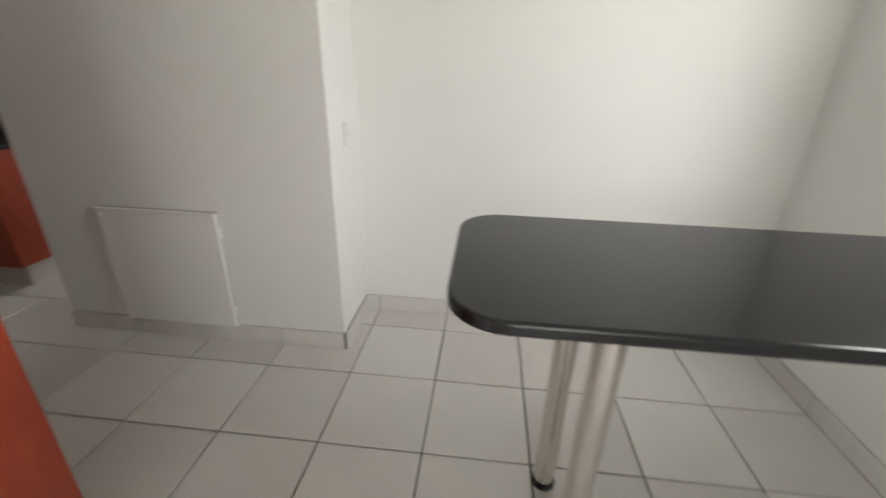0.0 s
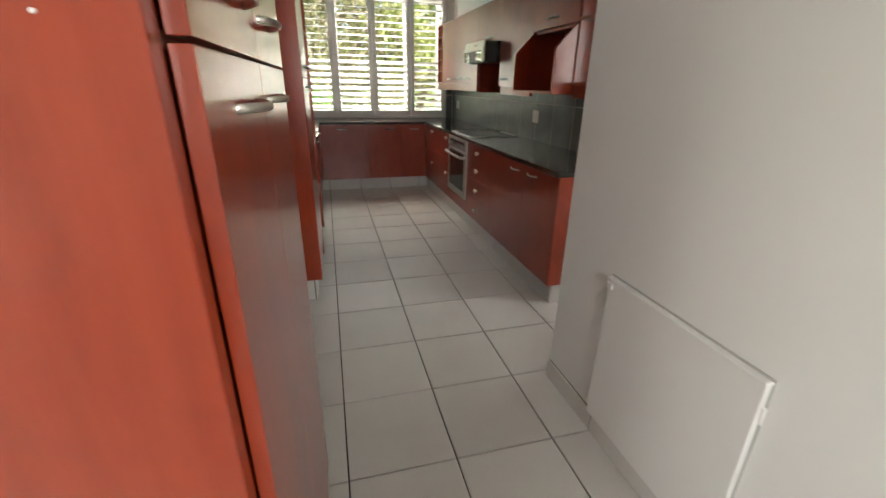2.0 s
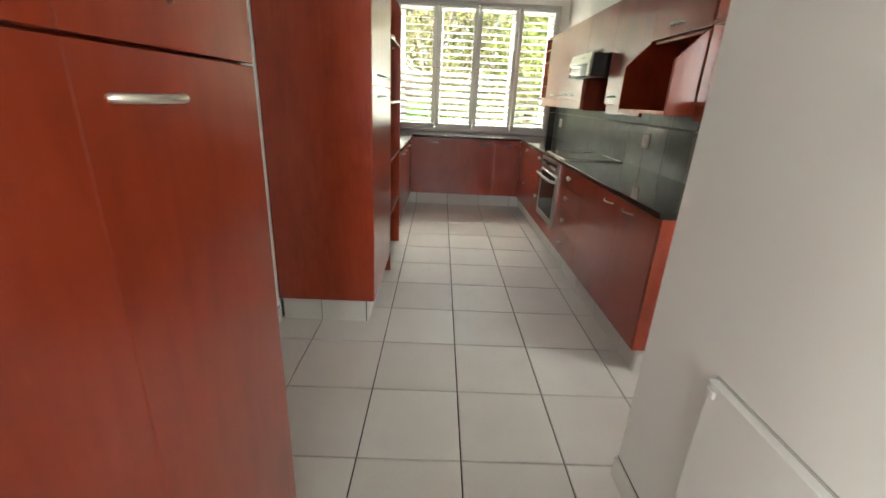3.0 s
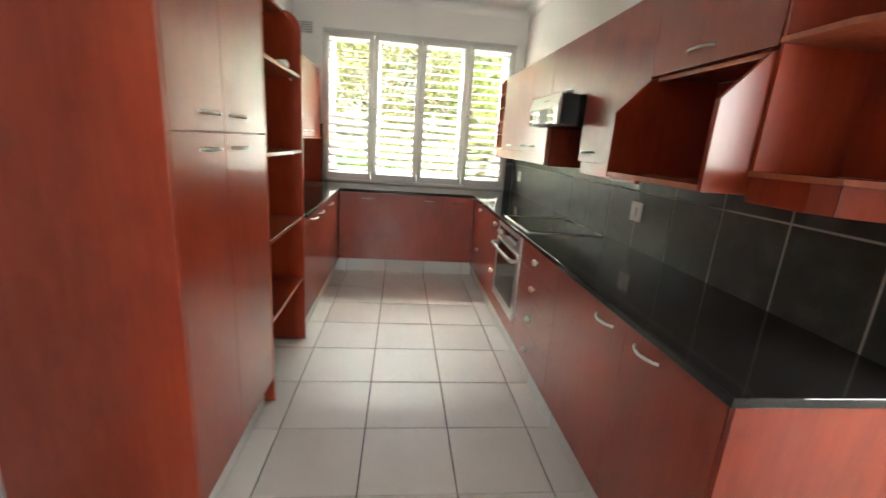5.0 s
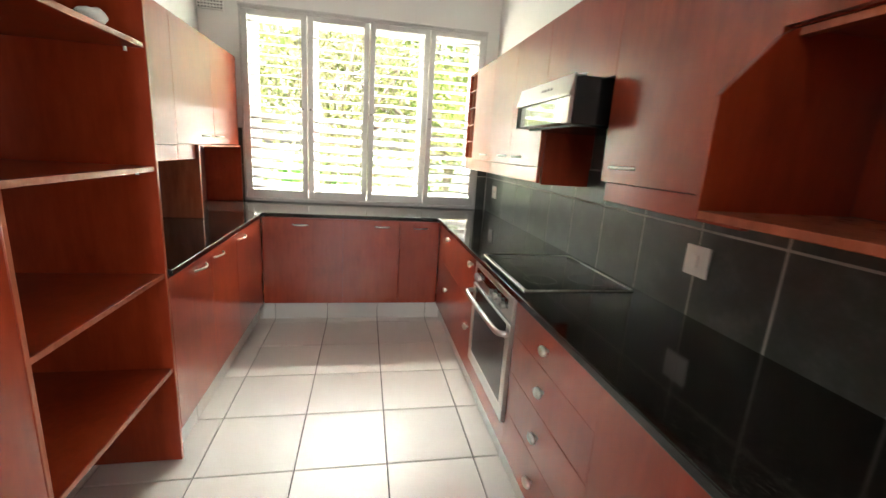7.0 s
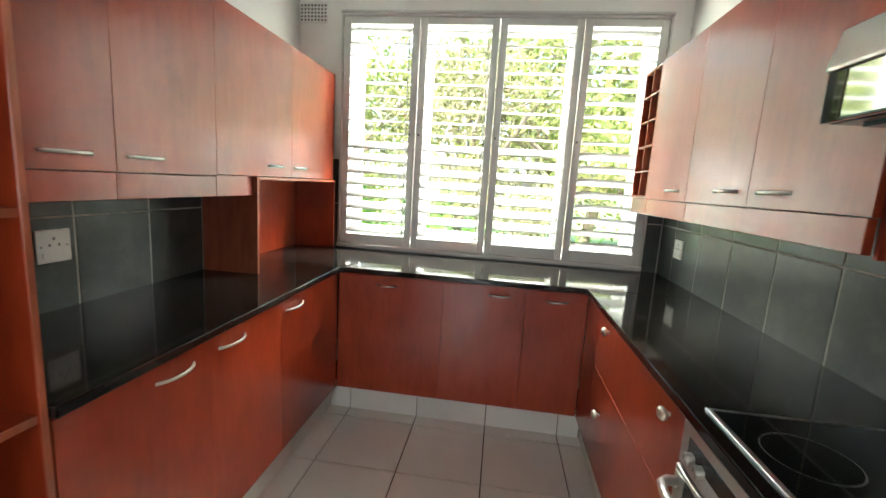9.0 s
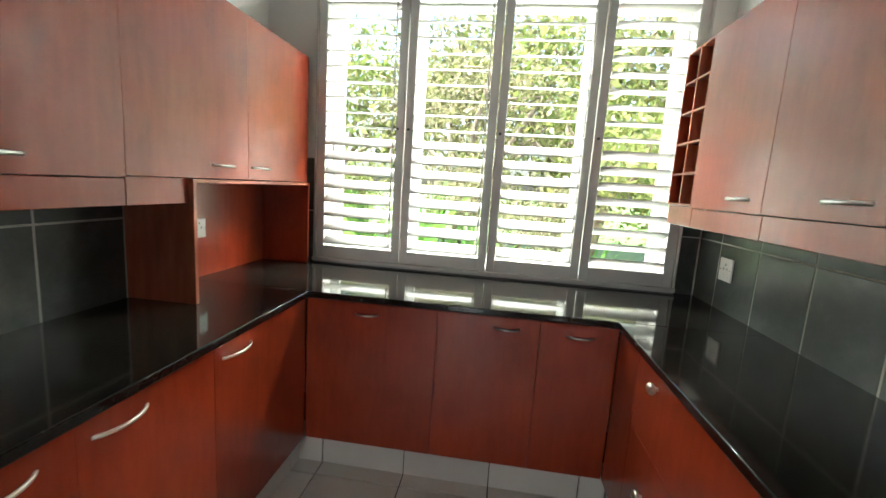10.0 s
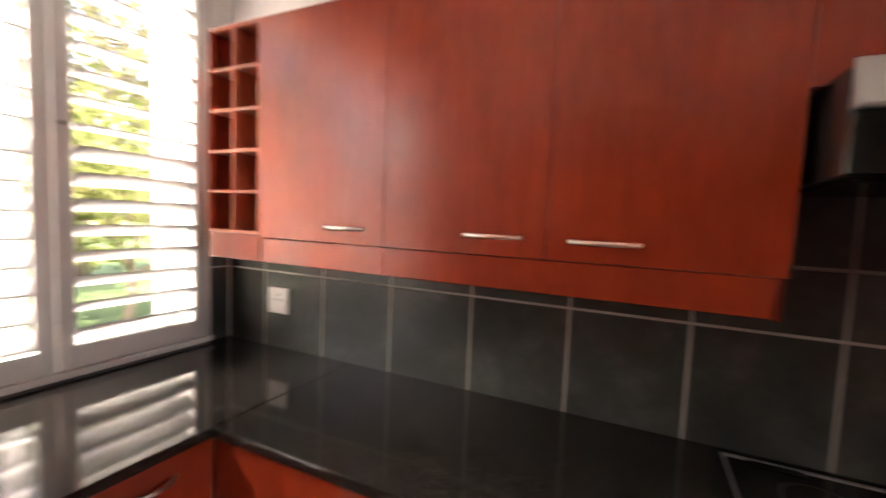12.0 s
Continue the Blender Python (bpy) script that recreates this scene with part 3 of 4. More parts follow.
    inset = [(-3.479, 2.432), (-3.272, 2.432), (-3.207, 2.455), (-3.087, 2.575), (-3.062, 2.64), (-3.062, 2.742)]
    for (ax, ay), (cx, cy) in zip(inset, inset[1:]):
        d = Vector((cx - ax, cy - ay)).normalized() * 0.0008
        n = Vector((-d.y, d.x)).normalized() * 0.016
        part("pelmet", prism([(ax + d.x, ay + d.y), (cx - d.x, cy - d.y), (cx - d.x + n.x, cy - d.y + n.y), (ax + d.x + n.x, ay + d.y + n.y)], "z", 1.352, 1.4335), CHERRY, t)
    # left row
    L = UPPER_L
    t = thing("wall_cabinet", (-5.4, 0.2, 1.44), "cherry veneer wall cabinet beside the open shelves", "cabinet", "wall units")
    carcass(L, -5.647, -5.146, 0.30, 1.436, TOP, t)
    door(L, -5.648, -5.146, 1.436, TOP, t, (-5.568, -5.41, 1.489))
    part("pelmet", L.box(-5.648, -5.146, -0.03, -0.004, 1.345, 1.4345), CHERRY, t)
    t = thing("wall_cabinet", (-5.89, 0.2, 1.44), "cherry veneer wall cabinet with one door", "cabinet", "wall units")
    carcass(L, -6.138, -5.650, 0.30, 1.436, TOP, t)
    door(L, -6.14, -5.648, 1.436, TOP, t, (-5.845, -5.69, 1.489))
    part("pelmet", L.box(-6.139, -5.649, -0.03, -0.004, 1.345, 1.4345), CHERRY, t)
    t = thing("wall_cabinet", (-6.77, 0.2, 1.44), "cherry veneer wall cabinet with a pair of doors by the window", "cabinet", "wall units")
    carcass(L, -7.44, -6.142, 0.30, 1.445, TOP, t)
    door(L, -6.813, -6.14, 1.443, TOP, t, (-6.71, -6.555, 1.501))
    door(L, -7.44, -6.813, 1.443, TOP, t, (-7.0, -6.84, 1.503))
    part("pelmet", L.box(-6.4375, -6.141, -0.03, -0.004, 1.345, 1.4415), CHERRY, t)
    # appliance nook under it
    t = thing("counter_nook", (-6.9, 0.2, 0.932), "cherry veneer open nook standing on the worktop", "cabinet")
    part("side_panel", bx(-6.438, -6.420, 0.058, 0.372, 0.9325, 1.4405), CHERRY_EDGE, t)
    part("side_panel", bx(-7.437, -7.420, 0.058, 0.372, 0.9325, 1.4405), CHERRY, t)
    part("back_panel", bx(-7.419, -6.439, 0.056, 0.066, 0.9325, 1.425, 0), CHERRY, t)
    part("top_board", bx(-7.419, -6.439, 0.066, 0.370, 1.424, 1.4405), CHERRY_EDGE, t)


upper_units()


def hood():
    t = thing("cooker_hood", (-5.13, 2.5, 1.62), "slimline cooker hood with steel front, glass visor and black sides", "hood")
    x0, x1 = -5.445, -4.862
    part("body", prism([(2.742, 1.638), (2.742, 1.8205), (2.315, 1.8205), (2.288, 1.812), (2.288, 1.638)], "x", x0, x1, 0.002, 1), BLACK_ENAMEL, t)
    f = part("front", prism([(2.287, 1.742), (2.287, 1.828), (2.281, 1.828), (2.262, 1.748), (2.264, 1.742)], "x", x0, x1, 0.002, 1), STEEL, t, "brushed steel sloping front strip")
    part("switch_slot", prism([(2.2735, 1.780), (2.2770, 1.797), (2.2745, 1.7975), (2.2705, 1.7805)], "x", -5.17, -5.03), BLACK_ENAMEL, f, "black switch slot")
    for k in range(4):
        u = -5.155 + 0.032 * k
        part("switch", prism([(2.2705, 1.784), (2.2740, 1.794), (2.2725, 1.7945), (2.2690, 1.7845)], "x", u, u + 0.016), GREY_MARK, f)
    v = part("visor", prism([(2.2865, 1.640), (2.2865, 1.7405), (2.270, 1.7405), (2.270, 1.640)], "x", x0 + 0.052, x1 - 0.058, 0.0015, 1), VISOR, t, "reflective glass visor")
    part("end_cap", bx(x0 + 0.001, x0 + 0.051, 2.268, 2.2865, 1.639, 1.741, 0.0015), BLACK_GLASS, t, "dark visor end cap")
    part("end_cap", bx(x1 - 0.057, x1 - 0.001, 2.268, 2.2865, 1.639, 1.741, 0.0015), STEEL, t, "steel visor end cap")
    part("lip", bx(x0 + 0.052, x1 - 0.058, 2.266, 2.2695, 1.639, 1.645, 0.001), BLACK_ENAMEL, v)
    part("filter", bx(x0 + 0.03, x1 - 0.03, 2.33, 2.70, 1.631, 1.6375, 0.001), BLACK_ENAMEL, t, "dark grease filter")


hood()


# ---- tall units ----
def tall_unit(name, x0, x1, split, row, label, near, far, thick, proud, capped):
    t = thing(name, ((x0 + x1) / 2, 0.36, 0.15), label, "cupboard", "tall cupboards")
    f = row.front
    end = part("end_panel", bx(x1 - thick, x1, 0.055, f - proud, 0.153, TOP, 0.002, 2), CHERRY, t)
    if capped:
        part("cap", rod((x1 - 0.001, 0.606, 1.466), (x1 + 0.0015, 0.606, 1.466), 0.0019, 12), WHITE_PLASTIC, end, "small white screw cap")
    part("side_panel", bx(x0, x0 + 0.016, 0.055, f - 0.0225, 0.153, TOP), CHERRY, t)
    for nm, z in (("bottom_board", 0.153), ("shelf", 0.8), ("shelf", 1.447), ("top_board", TOP - 0.016)):
        part(nm, bx(x0 + 0.016, x1 - thick, 0.055, f - 0.024, z, z + 0.016), CHERRY, t)
    part("back_panel", bx(x0 + 0.016, x1 - thick, 0.055, 0.061, 0.17, TOP - 0.016, 0), CHERRY, t)
    e = x1 - thick - 0.0015
    for z0, z1, zh in ((0.153, 1.453, 1.398), (1.457, TOP, 1.518)):
        door(row, split, e, z0, z1, t, (split + near[0], split + near[1], zh))
        door(row, x0, split, z0, z1, t, (split - far[1], split - far[0], zh))
    return t


tall_unit("pantry_cupboard", -1.925, -1.105, -1.500, Row("left", 0.687), "tall cherry veneer pantry cupboard with four doors", (0.085, 0.235), (0.045, 0.185), 0.030, 0.020, True)
tall_unit("tall_cupboard", -4.355, -3.487, -3.89, LEFT, "tall cherry veneer cupboard with four doors on a tiled plinth", (0.05, 0.20), (0.05, 0.20), 0.016, 0.001, False)


def open_shelves():
    t = thing("open_shelf", (-4.75, 0.36, 0.0), "tall open cherry veneer shelf unit standing to the floor", "shelf")
    a, b = -5.140, -4.357
    arc = [(0.056, 0.004), (0.665, 0.004), (0.665, TOP - 0.11)] + [(0.555 + 0.11 * math.cos(k * math.pi / 16), TOP - 0.11 + 0.11 * math.sin(k * math.pi / 16)) for k in range(1, 9)] + [(0.056, TOP)]
    part("side_panel", prism(arc, "x", a, a + 0.017, 0.0015, 1), CHERRY, t)
    part("side_panel", prism(arc, "x", b - 0.017, b, 0.0015, 1), CHERRY, t)
    part("back_panel", bx(a + 0.018, b - 0.018, 0.056, 0.064, 0.004, TOP - 0.004, 0), CHERRY, t)
    for z in (0.48, 0.92, 1.366, 1.822):
        board = part("shelf", bx(a + 0.0175, b - 0.0175, 0.065, 0.658, z - 0.02, z, 0.0015), CHERRY, t)
        part("edging", bx(a + 0.0175, b - 0.0175, 0.6582, 0.6602, z - 0.0195, z - 0.0005, 0.0006), CHERRY_EDGE, board, "paler cherry edging strip")
        for px in (a + 0.024, b - 0.024):
            part("shelf_pin", rod((px, 0.60, z - 0.034), (px, 0.60, z - 0.0205), 0.006, 10), WHITE_PLASTIC, board, "white plastic shelf pin")
    for px in (a, b - 0.017):
        part("edging", bx(px + 0.001, px + 0.016, 0.6652, 0.667, 0.005, TOP - 0.115, 0.0006), CHERRY_EDGE, t, "paler cherry edging strip")
    part("top_board", bx(a + 0.0175, b - 0.0175, 0.065, 0.56, TOP - 0.02, TOP - 0.002, 0.0015), CHERRY_EDGE, t)
    bm = ball((-4.93, 0.60, 1.848), (0.045, 0.038, 0.028), u=18, v=12)
    for v in bm.verts:
        v.co += v.normal * 0.010 * noise.noise(v.co * 45)
    lo = min(v.co.z for v in bm.verts)
    for v in bm.verts:
        v.co.z += 1.8225 - lo
    tagged(new("crumpled_paper", mesh_of("crumpled_paper", bm, PAPER)), "small crumpled white paper lying on the top shelf", "paper")


open_shelves()


# ---- window, shutters ----
def window():
    root = thing("window_1", (-7.7, 1.5, 0.99), "white steel-framed window outside the shutters", "window", kind="structure")
    y0, y1, z0, z1, x0, x1 = 0.421, 2.584, 0.991, 2.599, -7.715, -7.675
    for n, a in (("sill", (y0, y1, z0, z0 + 0.05)), ("head", (y0, y1, z1 - 0.05, z1)), ("jamb", (y0, y0 + 0.07, z0 + 0.05, z1 - 0.05)), ("jamb", (y1 - 0.07, y1, z0 + 0.05, z1 - 0.05)),
                 ("mullion", (0.955, 1.03, z0 + 0.05, z1 - 0.05)), ("mullion", (2.00, 2.06, z0 + 0.05, z1 - 0.05))):
        part(n, bx(x0, x1, *a, 0.004), SHUTTER, root)
    glass, t, b = material("window_glass", (1, 1, 1), 0.0)
    b.inputs["Transmission Weight"].default_value = 1.0
    b.inputs["IOR"].default_value = 1.02
    for a, c in ((y0 + 0.07, 0.955), (1.03, 2.00), (2.06, y1 - 0.07)):
        p = part("pane", bx(-7.697, -7.693, a, c, z0 + 0.05, z1 - 0.05, 0), glass, root, "clear window pane")
        p.visible_shadow = False
    # surround of the shutters on the inside wall
    for n, a in (("shutter_frame", (0.385, 0.3985, 0.968, 2.636)), ("shutter_frame", (2.6055, 2.619, 0.968, 2.636)), ("shutter_frame", (0.3985, 2.6055, 2.6005, 2.636)), ("shutter_sill", (0.380, 2.624, 0.943, 0.967))):
        part(n, bx(-7.507, -7.470 if n == "shutter_frame" else -7.462, *a, 0.004, 2), SHUTTER, root, "white painted shutter surround")
    part("apron", bx(-7.5065, -7.490, 0.380, 2.624, 0.9325, 0.9425, 0.001), SHUTTER, root, "narrow white board under the sill")
    part("head_track", bx(-7.4695, -7.448, 0.385, 2.619, 2.618, 2.634, 0.003), SHUTTER, root)


window()


def shutter(y0, y1, low, high, k):
    """One hinged panel: stiles, rails, two banks of louvres, a tilt rod for each bank."""
    t = thing("plantation_shutter", (-7.485, (y0 + y1) / 2, 0.968), "white louvred plantation shutter panel, closed, blades tilted open", "shutter", "window shutters")
    x0, x1 = -7.505, -7.477
    z0, z1 = 0.968, 2.599
    a, b = y0 + 0.051, y1 - 0.051
    part("stile", bx(x0, x1, y0, a, z0, z1, 0.003, 2), SHUTTER, t)
    part("stile", bx(x0, x1, b, y1, z0, z1, 0.003, 2), SHUTTER, t)
    part("bottom_rail", bx(x0, x1, a, b, z0, 1.046, 0.003, 2), SHUTTER, t)
    part("top_rail", bx(x0, x1, a, b, 2.553, z1, 0.003, 2), SHUTTER, t)
    n, half, bank = 17, 0.043, 8
    pitch = (2.553 - 1.046) / n
    for i in range(n):
        zc = 1.046 + pitch * (i + 0.5)
        ang = radians(low if i < bank else high) + 0.03 * noise.noise((i * 3.1, k * 7.7, 0))
        prof = []
        for s in range(12):
            q = 2 * math.pi * s / 12
            px, pz = half * math.cos(q), 0.0055 * math.sin(q)
            prof.append((-7.491 + px * math.cos(ang) - pz * math.sin(ang), zc + px * math.sin(ang) + pz * math.cos(ang)))
        bm = bmesh.new()
        rings = [[bm.verts.new((p[0], yy, p[1])) for p in prof] for yy in (a + 0.003, b - 0.003)]
        for s in range(12):
            f = bm.faces.new((rings[0][s], rings[0][(s + 1) % 12], rings[1][(s + 1) % 12], rings[1][s]))
            f.smooth = True
        bm.faces.new(rings[0][::-1])
        bm.faces.new(rings[1])
        bmesh.ops.recalc_face_normals(bm, faces=bm.faces[:])
        part("louvre", bm, SHUTTER, t)
    split = 1.046 + pitch * bank
    for zz0, zz1, an in ((1.07, split - 0.02, low), (split + 0.02, 2.53, high)):
        rx = -7.491 + (half + 0.004) * math.cos(radians(an))
        part("tilt_rod", bx(rx, rx + 0.006, b - 0.016, b - 0.008, zz0, zz1, 0.002), SHUTTER, t)
    part("catch", ball((x1 + 0.004, y1 - 0.040 if k == 0 else y0 + 0.022, 1.80), (0.007, 0.009, 0.009), u=10, v=6), GREY_MARK, t, "small dark catch")
    for zz in (1.06, 2.46):
        part("hinge", rod((x1 + 0.002, y0 + 0.003, zz), (x1 + 0.002, y0 + 0.003, zz + 0.07), 0.005, 8), NICKEL, t)


YS = (0.399, 0.955, 1.509, 2.070, 2.605)
for k, (low, high) in enumerate(((-41, -4), (-39, -13), (-39, -13), (32, 7))):
    shutter(YS[k] + 0.0025, YS[k + 1] - 0.0025, low, high, k)


# ---- hatch, vents, switches ----
def hatch():
    t = thing("wall_hatch", (-1.667, 1.80, 0.095), "low white painted access hatch closed against the wall", "hatch")
    part("panel", bx(-1.987, -1.348, 1.786, 1.8095, 0.096, 0.738, 0.003, 2), PAINT, t)
    # strip painted with the shade of the gap behind the panel
    part("rim", bx(-1.993, -1.342, 1.8040, 1.8095, 0.0955, 0.754, 0.001), SHADOW_RIM, t, "thin grey rim painted as the shadow gap")
    part("lip", bx(-1.990, -1.345, 1.780, 1.809, 0.7385, 0.748, 0.002), PAINT, t)
    for z in (0.17, 0.62):
        part("hinge", rod((-1.343, 1.800, z), (-1.343, 1.800, z + 0.05), 0.005, 8), PAINT, t)
    part("clip", bx(-1.985, -1.955, 1.778, 1.7858, 0.705, 0.728, 0.002), PAINT, t)


hatch()


def vent():
    t = thing("air_vent", (-7.505, 0.15, 2.56), "white air brick grille high on the wall", "vent")
    # dark sheet that stands for the shade inside the grille openings
    part("backing", bx(-7.5095, -7.506, 0.055, 0.258, 2.562, 2.692, 0), GREY_MARK, t)
    for k in range(6):
        part("slat", bx(-7.5055, -7.495, 0.05, 0.263, 2.562 + 0.0245 * k, 2.571 + 0.0245 * k, 0.001), PAINT, t)
    for k in range(9):
        part("bar", bx(-7.5058, -7.497, 0.05 + 0.0256 * k, 0.0595 + 0.0256 * k, 2.562, 2.6935, 0.001), PAINT, t)


vent()


def switch_plate(centre, axis, out, label, kind, s=0.058):
    """A square plate on a wall; kind: switch or socket."""
    t = thing("light_switch" if kind in ("switch", "dimmer") else "power_socket", centre, label, "switch" if kind == "dimmer" else kind)
    x, y, z = centre

    def slab(h0, h1, v0, v1, d0, d1, bev):
        if axis == "y":
            lo, hi = sorted((y + out * d0, y + out * d1))
            return bx(x + h0, x + h1, lo, hi, z + v0, z + v1, bev, 2)
        lo, hi = sorted((x + out * d0, x + out * d1))
        return bx(lo, hi, y + h0, y + h1, z + v0, z + v1, bev, 2)

    plate = part("plate", slab(-s, s, -s, s, 0.0005, 0.009, 0.003), WHITE_PLASTIC, t)
    if kind == "dimmer":
        part("dial", slab(-0.014, 0.014, -0.026, 0.026, 0.009, 0.019, 0.006), WHITE_PLASTIC, plate, "raised white dimmer rocker")
    elif kind == "switch":
        part("rocker", slab(-0.011, 0.011, -0.020, 0.020, 0.009, 0.015, 0.002), WHITE_PLASTIC, plate)
    else:
        # dark patches laid on the plate for the shade inside its pin holes
        for h, v in ((-0.016, 0.004), (0.016, 0.004), (0.0, 0.026)):
            part("pin_hole_patch", slab(h - 0.004, h + 0.004, v - 0.005, v + 0.005, 0.0088, 0.0094, 0), GREY_MARK, plate)
        part("rocker", slab(0.026, 0.042, -0.042, -0.022, 0.009, 0.013, 0.001), WHITE_PLASTIC, plate)
    if kind != "dimmer":
        for h in (-0.044, 0.044):
            part("screw", slab(h - 0.003, h + 0.003, -0.003, 0.003, 0.0088, 0.0098, 0.001), GREY_MARK, plate)


switch_plate((-4.578, WALL_R - 0.013, 1.153), "y", -1, "white square dimmer plate on the black tiles", "dimmer")
switch_plate((-7.17, WALL_R - 0.013, 1.146), "y", -1, "white square power socket on the black tiles", "socket")
switch_plate((-6.83, 0.0662, 1.185), "y", 1, "white power socket inside the wooden nook", "socket", 0.048)
switch_plate((-5.665, WALL_L + 0.013, 1.165), "y", 1, "white square power socket on the black tiles", "socket")
switch_plate((-0.7425, 2.06, 1.12), "x", 1, "white blank switch plate on the wall return", "switch")


def blank_plate():
    t = thing("blank_plate", (-3.372, 0.051, 1.13), "small white blank cover plate on the plaster wall", "plate")
    cover = part("cover", bx(-3.398, -3.346, 0.0505, 0.057, 1.098, 1.164, 0.002, 2), WHITE_PLASTIC, t)
    for z in (1.108, 1.154):
        part("screw", rod((-3.372, 0.0568, z), (-3.372, 0.0582, z), 0.003, 8), GREY_MARK, cover)


blank_plate()


# ---- breakfast bar ----
def bar():
    t = thing("breakfast_bar", (0.7, 0.93, 0.0), "matt black breakfast bar with rounded corners on steel tube legs", "table")
    x0, x1, y0, y1, r = -0.11, 1.517, 0.640, 1.278, 0.13
    o = []
    for cx, cy, a0 in ((x0 + r, y1 - r, 90), (x0 + r, y0 + r, 180)):
        for k in range(9):
            a = radians(a0 + 90 * k / 8)
            o.append((cx + r * math.cos(a), cy + r * math.sin(a)))
    o += [(x1, y0), (x1, y1)]
    part("top", prism(o, "z", 0.966, 1.0, 0.009, 3), BAR_TOP, t)
    for x, y in ((0.248, 1.118), (0.264, 0.802)):
        leg = part("leg", rod((x, y, 0.018), (x, y, 0.960), 0.037, 32, cap=0.05), CHROME, t, "brushed steel tube leg")
        part("foot", rod((x, y, 0.0), (x, y, 0.018), 0.041, 28), BLACK_RUBBER, leg, "black foot ring")
        part("flange", rod((x, y, 0.955), (x, y, 0.9665), 0.055, 28), CHROME, leg)


bar()

# ---- splashback tiles ----
SP = 0.334


def splash(name, axis, place, out, a, b, rows, phase, label):
    bed = bmesh.new()
    lo, hi = sorted((place, place + out * 0.0113))
    z0, z1 = rows[0][0], rows[-1][1]
    bx(a, b, lo, hi, z0, z1, 0, bm=bed) if axis == "y" else bx(lo, hi, a, b, z0, z1, 0, bm=bed)
    root = structure(name, bed, PALE_GROUT, label, "splashback")
    n0 = math.floor((a - phase) / SP)
    cuts = [a] + [phase + SP * k for k in range(n0, n0 + 40) if a + 0.01 < phase + SP * k < b - 0.01] + [b]
    for u, v in zip(cuts, cuts[1:]):
        for r0, r1 in rows:
            lo, hi = sorted((place + out * 0.0060, place + out * 0.0125))
            j = 0.0038
            bm = bx(u + j, v - j, lo, hi, r0 + j, r1 - j, 0.0015) if axis == "y" else bx(lo, hi, u + j, v - j, r0 + j, r1 - j, 0.0015)
            part("tile", bm, SLATE_TILE, root)


splash("trim_splash_right", "y", WALL_R, -1, -7.49, -3.03, ((0.922, 1.272), (1.272, 1.45)), -6.927, "large black tiles with pale grout behind the worktop")
splash("trim_splash_hood", "y", WALL_R, -1, -5.455, -4.82, ((1.4515, 1.64),), -6.927, "large black tiles with pale grout under the hood")
splash("trim_splash_left", "y", WALL_L, 1, -6.437, -5.143, ((0.922, 1.265), (1.265, 1.44)), -6.083, "large black tiles with pale grout behind the worktop")
splash("trim_splash_corner_left", "x", WALL_W, 1, 0.052, 0.376, ((0.922, 1.265), (1.265, 1.60)), 0.05, "black tiles between nook and window")
splash("trim_splash_corner_right", "x", WALL_W, 1, 2.628, 2.732, ((0.922, 1.272), (1.272, 1.45)), 2.5, "black tiles between window and corner")


# ---- garden ----
def ground():
    n, size = 24, 220.0
    bm = bmesh.new()
    bmesh.ops.create_grid(bm, x_segments=n, y_segments=n, size=size)
    for v in bm.verts:
        v.co.z = -0.2
    structure("ground", bm, GRASS, "green lawn and garden ground", "ground")
    structure("pavement", bx(-10.8, -7.76, -9, 12, -0.25, -0.16, 0.01), PAVING, "pale sunlit paving along the house", "pavement")


ground()
rng = np.random.default_rng(7)


def leaf_mesh(name, centres, size, mat, droop=0.3):
    """Many small pointed leaves as one mesh."""
    n = len(centres)
    a = rng.normal(size=(n, 3))
    a[:, 2] -= droop
    a /= np.linalg.norm(a, axis=1)[:, None]
    b = np.cross(a, rng.normal(size=(n, 3)))
    b /= np.linalg.norm(b, axis=1)[:, None]
    s = size * rng.uniform(0.6, 1.4, (n, 1))
    v = np.stack([centres - a * s, centres + b * s * 0.42, centres + a * s, centres - b * s * 0.42], 1).reshape(-1, 3)
    me = bpy.data.meshes.new(name)
    me.from_pydata(v.tolist(), [], [(4 * i, 4 * i + 1, 4 * i + 2, 4 * i + 3) for i in range(n)])
    me.materials.append(mat)
    return me


def child(name, me, parent):
    ob = new(name, me)
    ob.parent = parent
    ob.matrix_parent_inverse = Matrix.Translation(-parent.location)
    return ob


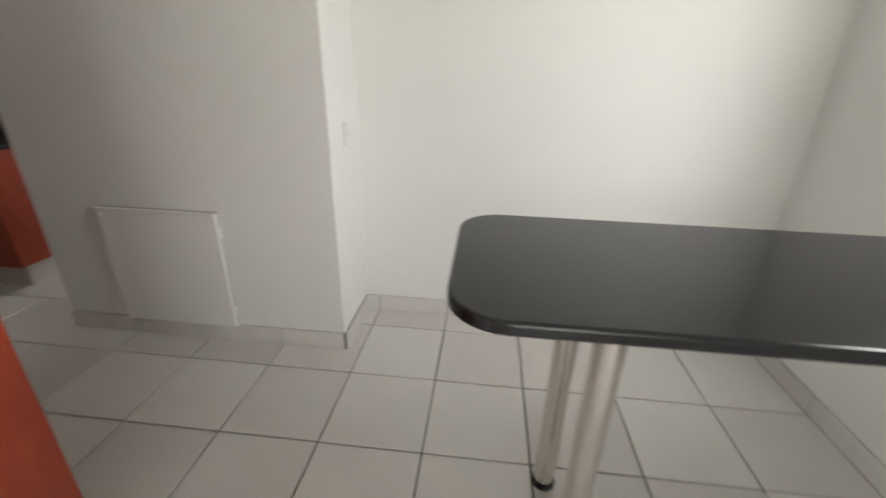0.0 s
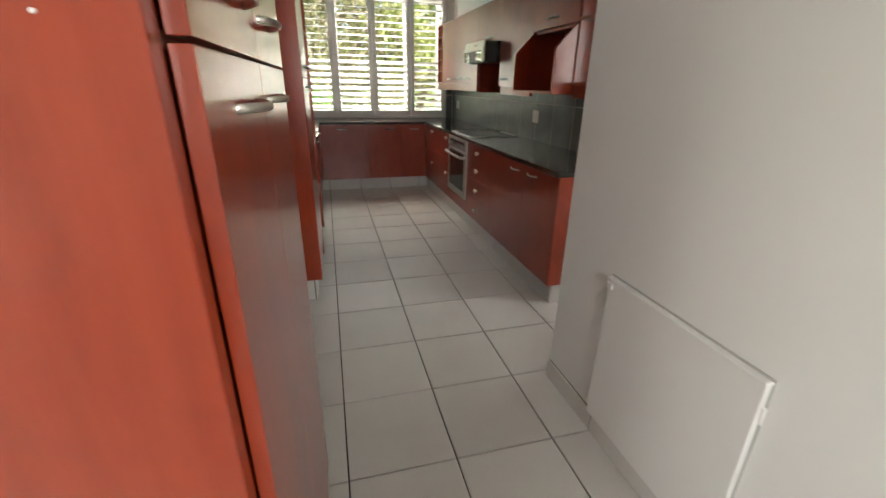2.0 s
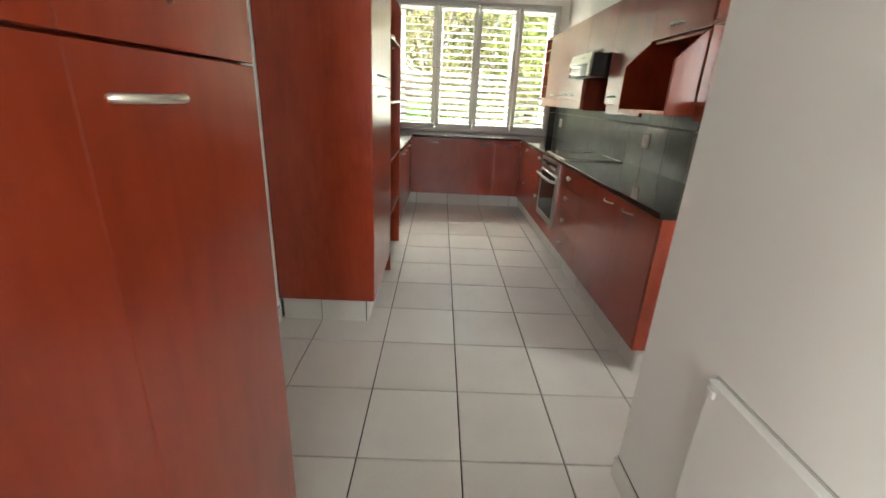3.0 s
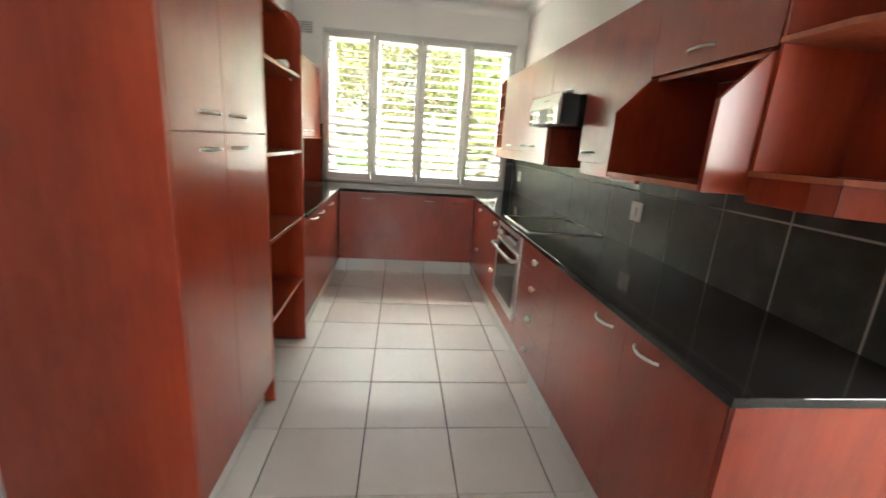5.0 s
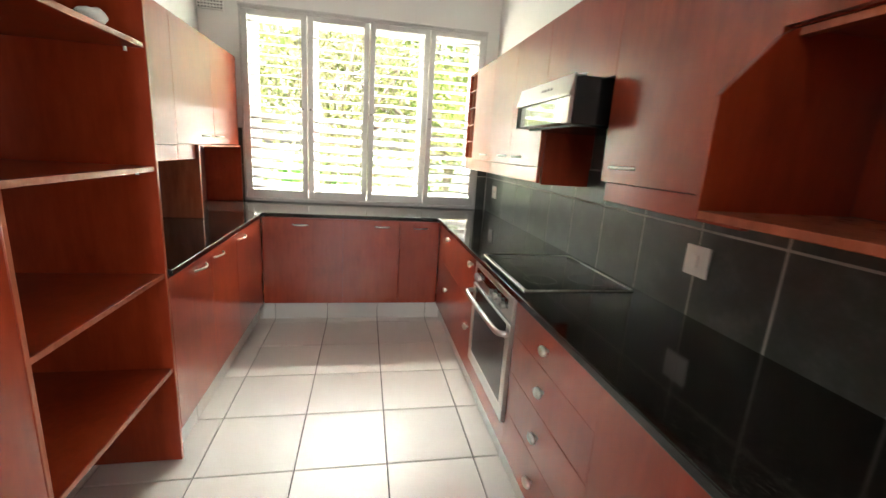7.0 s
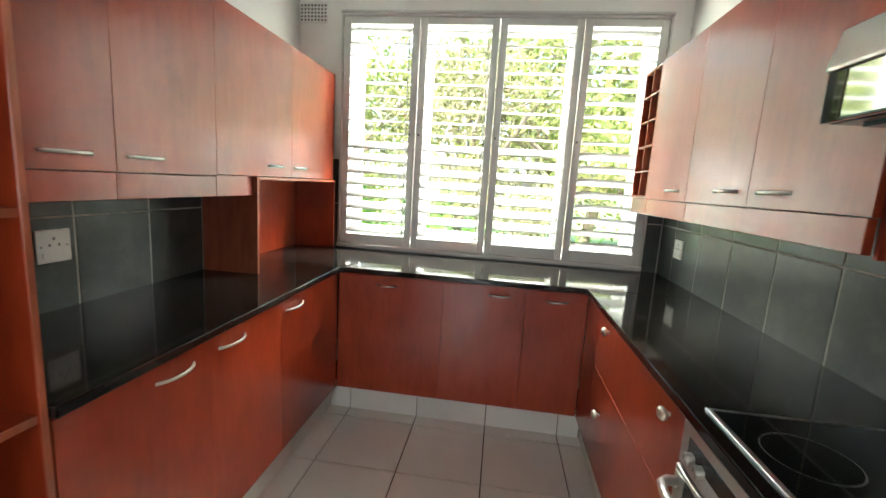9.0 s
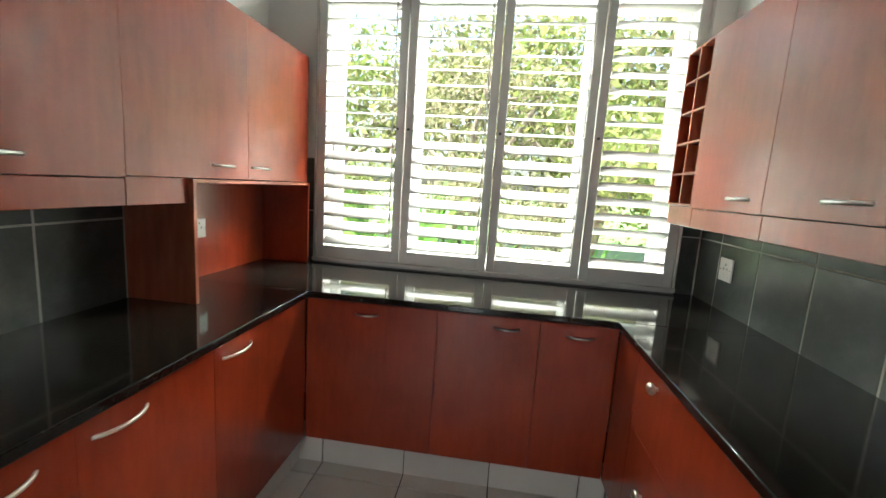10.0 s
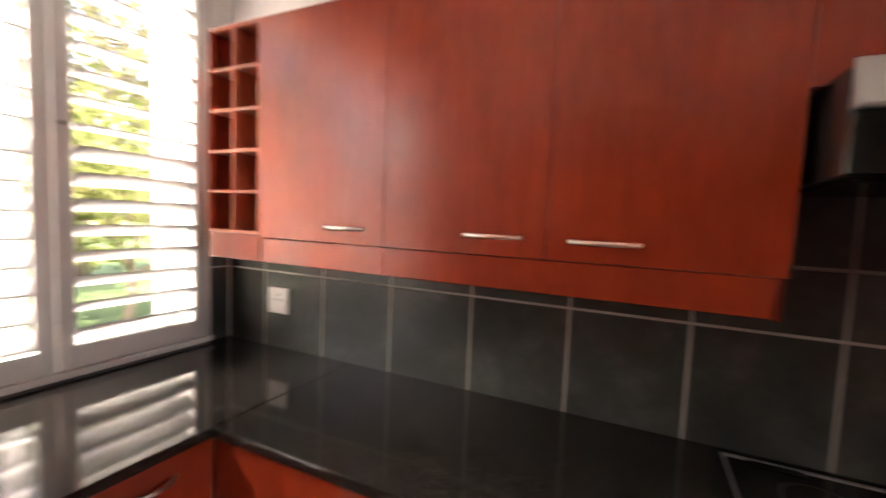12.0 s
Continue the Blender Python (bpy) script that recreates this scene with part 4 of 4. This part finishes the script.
def tree(x, y, height, spread, mat, leaves, size, label, name="garden_tree"):
    t = thing(name, (x, y, -0.2), label, "tree" if "tree" in name else "shrub")
    bm = bmesh.new()
    base = Vector((x, y, -0.22))
    fork = base + Vector((rng.uniform(-.2, .2), rng.uniform(-.2, .2), height * 0.35))
    tubes = [(base, fork, height * 0.028)]
    tips = []
    for k in range(7):
        a = 2 * math.pi * k / 7 + rng.uniform(-.4, .4)
        tip = fork + Vector((math.cos(a) * spread * rng.uniform(.4, .8), math.sin(a) * spread * rng.uniform(.4, .8), height * rng.uniform(0.15, 0.55)))
        tubes.append((fork, tip, height * 0.010))
        tips.append(tip)
        for _ in range(3):
            q = tip + Vector(rng.normal(size=3)) * spread * 0.28
            tubes.append((tip, q, height * 0.004))
            tips.append(q)
    for p, q, r in tubes:
        m = (p + q) / 2 + Vector(rng.normal(size=3)) * (q - p).length * 0.06
        tube([p, m, q], r, 7, bm=bm)
    part("trunk", bm, BARK, t, "grey branching trunk")
    per = leaves // len(tips)
    cs = []
    for p in tips:
        c = rng.normal(size=(per, 3)) * np.array((0.26, 0.26, 0.2)) * spread * rng.uniform(0.6, 1.25) + np.array(p)
        cs.append(c)
    c = np.concatenate(cs)
    c = c[c[:, 2] > -0.15]
    child("crown", leaf_mesh("crown", c, size, mat), t)


def clump(x, y, count, length, mat, label, width=0.1, name="garden_plant"):
    """A tuft of long arching blades."""
    t = thing(name, (x, y, -0.2), label, "plant")
    bm = bmesh.new()
    for k in range(count):
        a, lean = rng.uniform(0, 6.283), rng.uniform(0.15, 0.75)
        ln = length * rng.uniform(0.6, 1.1)
        side = Vector((-math.sin(a), math.cos(a), 0))
        last = None
        for i in range(7):
            s = i / 6
            r = ln * lean * s ** 1.5
            z = -0.21 + ln * (s - 0.35 * lean * s * s)
            w = width * (0.35 + 1.3 * math.sin(math.pi * min(s * 0.9 + 0.08, 1)) ** 1.5) * 0.5
            c = Vector((x + math.cos(a) * r, y + math.sin(a) * r, z))
            pair = (bm.verts.new(c - side * w), bm.verts.new(c + Vector((0, 0, -w * 0.3))), bm.verts.new(c + side * w))
            if last:
                bm.faces.new((last[0], last[1], pair[1], pair[0]))
                bm.faces.new((last[1], last[2], pair[2], pair[1]))
            last = pair
    me = mesh_of("leaves", bm, mat)
    child("leaves", me, t)


tree(-13.4, 0.9, 4.4, 1.9, LEAF_OLIVE, 3400, 0.06, "olive-leaved garden tree with pale twigs outside the window")
tree(-13.0, 3.3, 4.2, 1.8, LEAF, 4500, 0.07, "bright green leafy garden tree outside the window")
for k, (x, y, h) in enumerate(((-17.0, -6.5, 6.6), (-16.4, -2.8, 5.8), (-17.2, 0.4, 6.3), (-16.6, 3.2, 5.7), (-17.0, 6.4, 6.5), (-16.4, 9.8, 6.0))):
    tree(x, y, h, 2.6, LEAF if k % 2 else LEAF_OLIVE, 5200, 0.11, "leafy tree at the back of the garden")
tree(-12.0, -1.6, 2.4, 1.3, LEAF, 4500, 0.06, "dense green garden shrub", "garden_shrub")
tree(-12.2, 1.9, 2.1, 1.2, LEAF_OLIVE, 4500, 0.05, "greyish green garden shrub", "garden_shrub")
tree(-12.0, 4.6, 2.3, 1.3, LEAF, 4500, 0.06, "dense green garden shrub", "garden_shrub")
clump(-11.3, 0.3, 16, 1.9, LEAF_BROAD, "broad-leaved strelitzia plant in the bed", 0.17)
clump(-11.0, 1.25, 40, 1.35, LEAF_BROAD, "spiky arching garden plant in the bed", 0.05)
clump(-11.3, 2.9, 26, 1.2, LEAF_BROAD, "spiky arching garden plant in the bed", 0.05)
clump(-11.4, -0.7, 14, 1.7, LEAF_BROAD, "broad-leaved strelitzia plant in the bed", 0.15)

# ---- floor tiles ----
tile_mesh = mesh_of("tile", bx(-PITCH / 2 + 0.0032, PITCH / 2 - 0.0032, -PITCH / 2 + 0.0032, PITCH / 2 - 0.0032, -0.0105, 0.0, 0.0018), FLOOR_TILE)
floor_ob = bpy.data.objects["floor"]
for i in range(-15, 5):
    for j in range(-11, 3):
        x, y = TX + PITCH * (i + 0.5), TY + PITCH * (j + 0.5)
        if y < -0.2 and x < -0.95:
            continue
        ob = new("tile", tile_mesh)
        ob.parent = floor_ob
        ob.location = (x, y, 0)
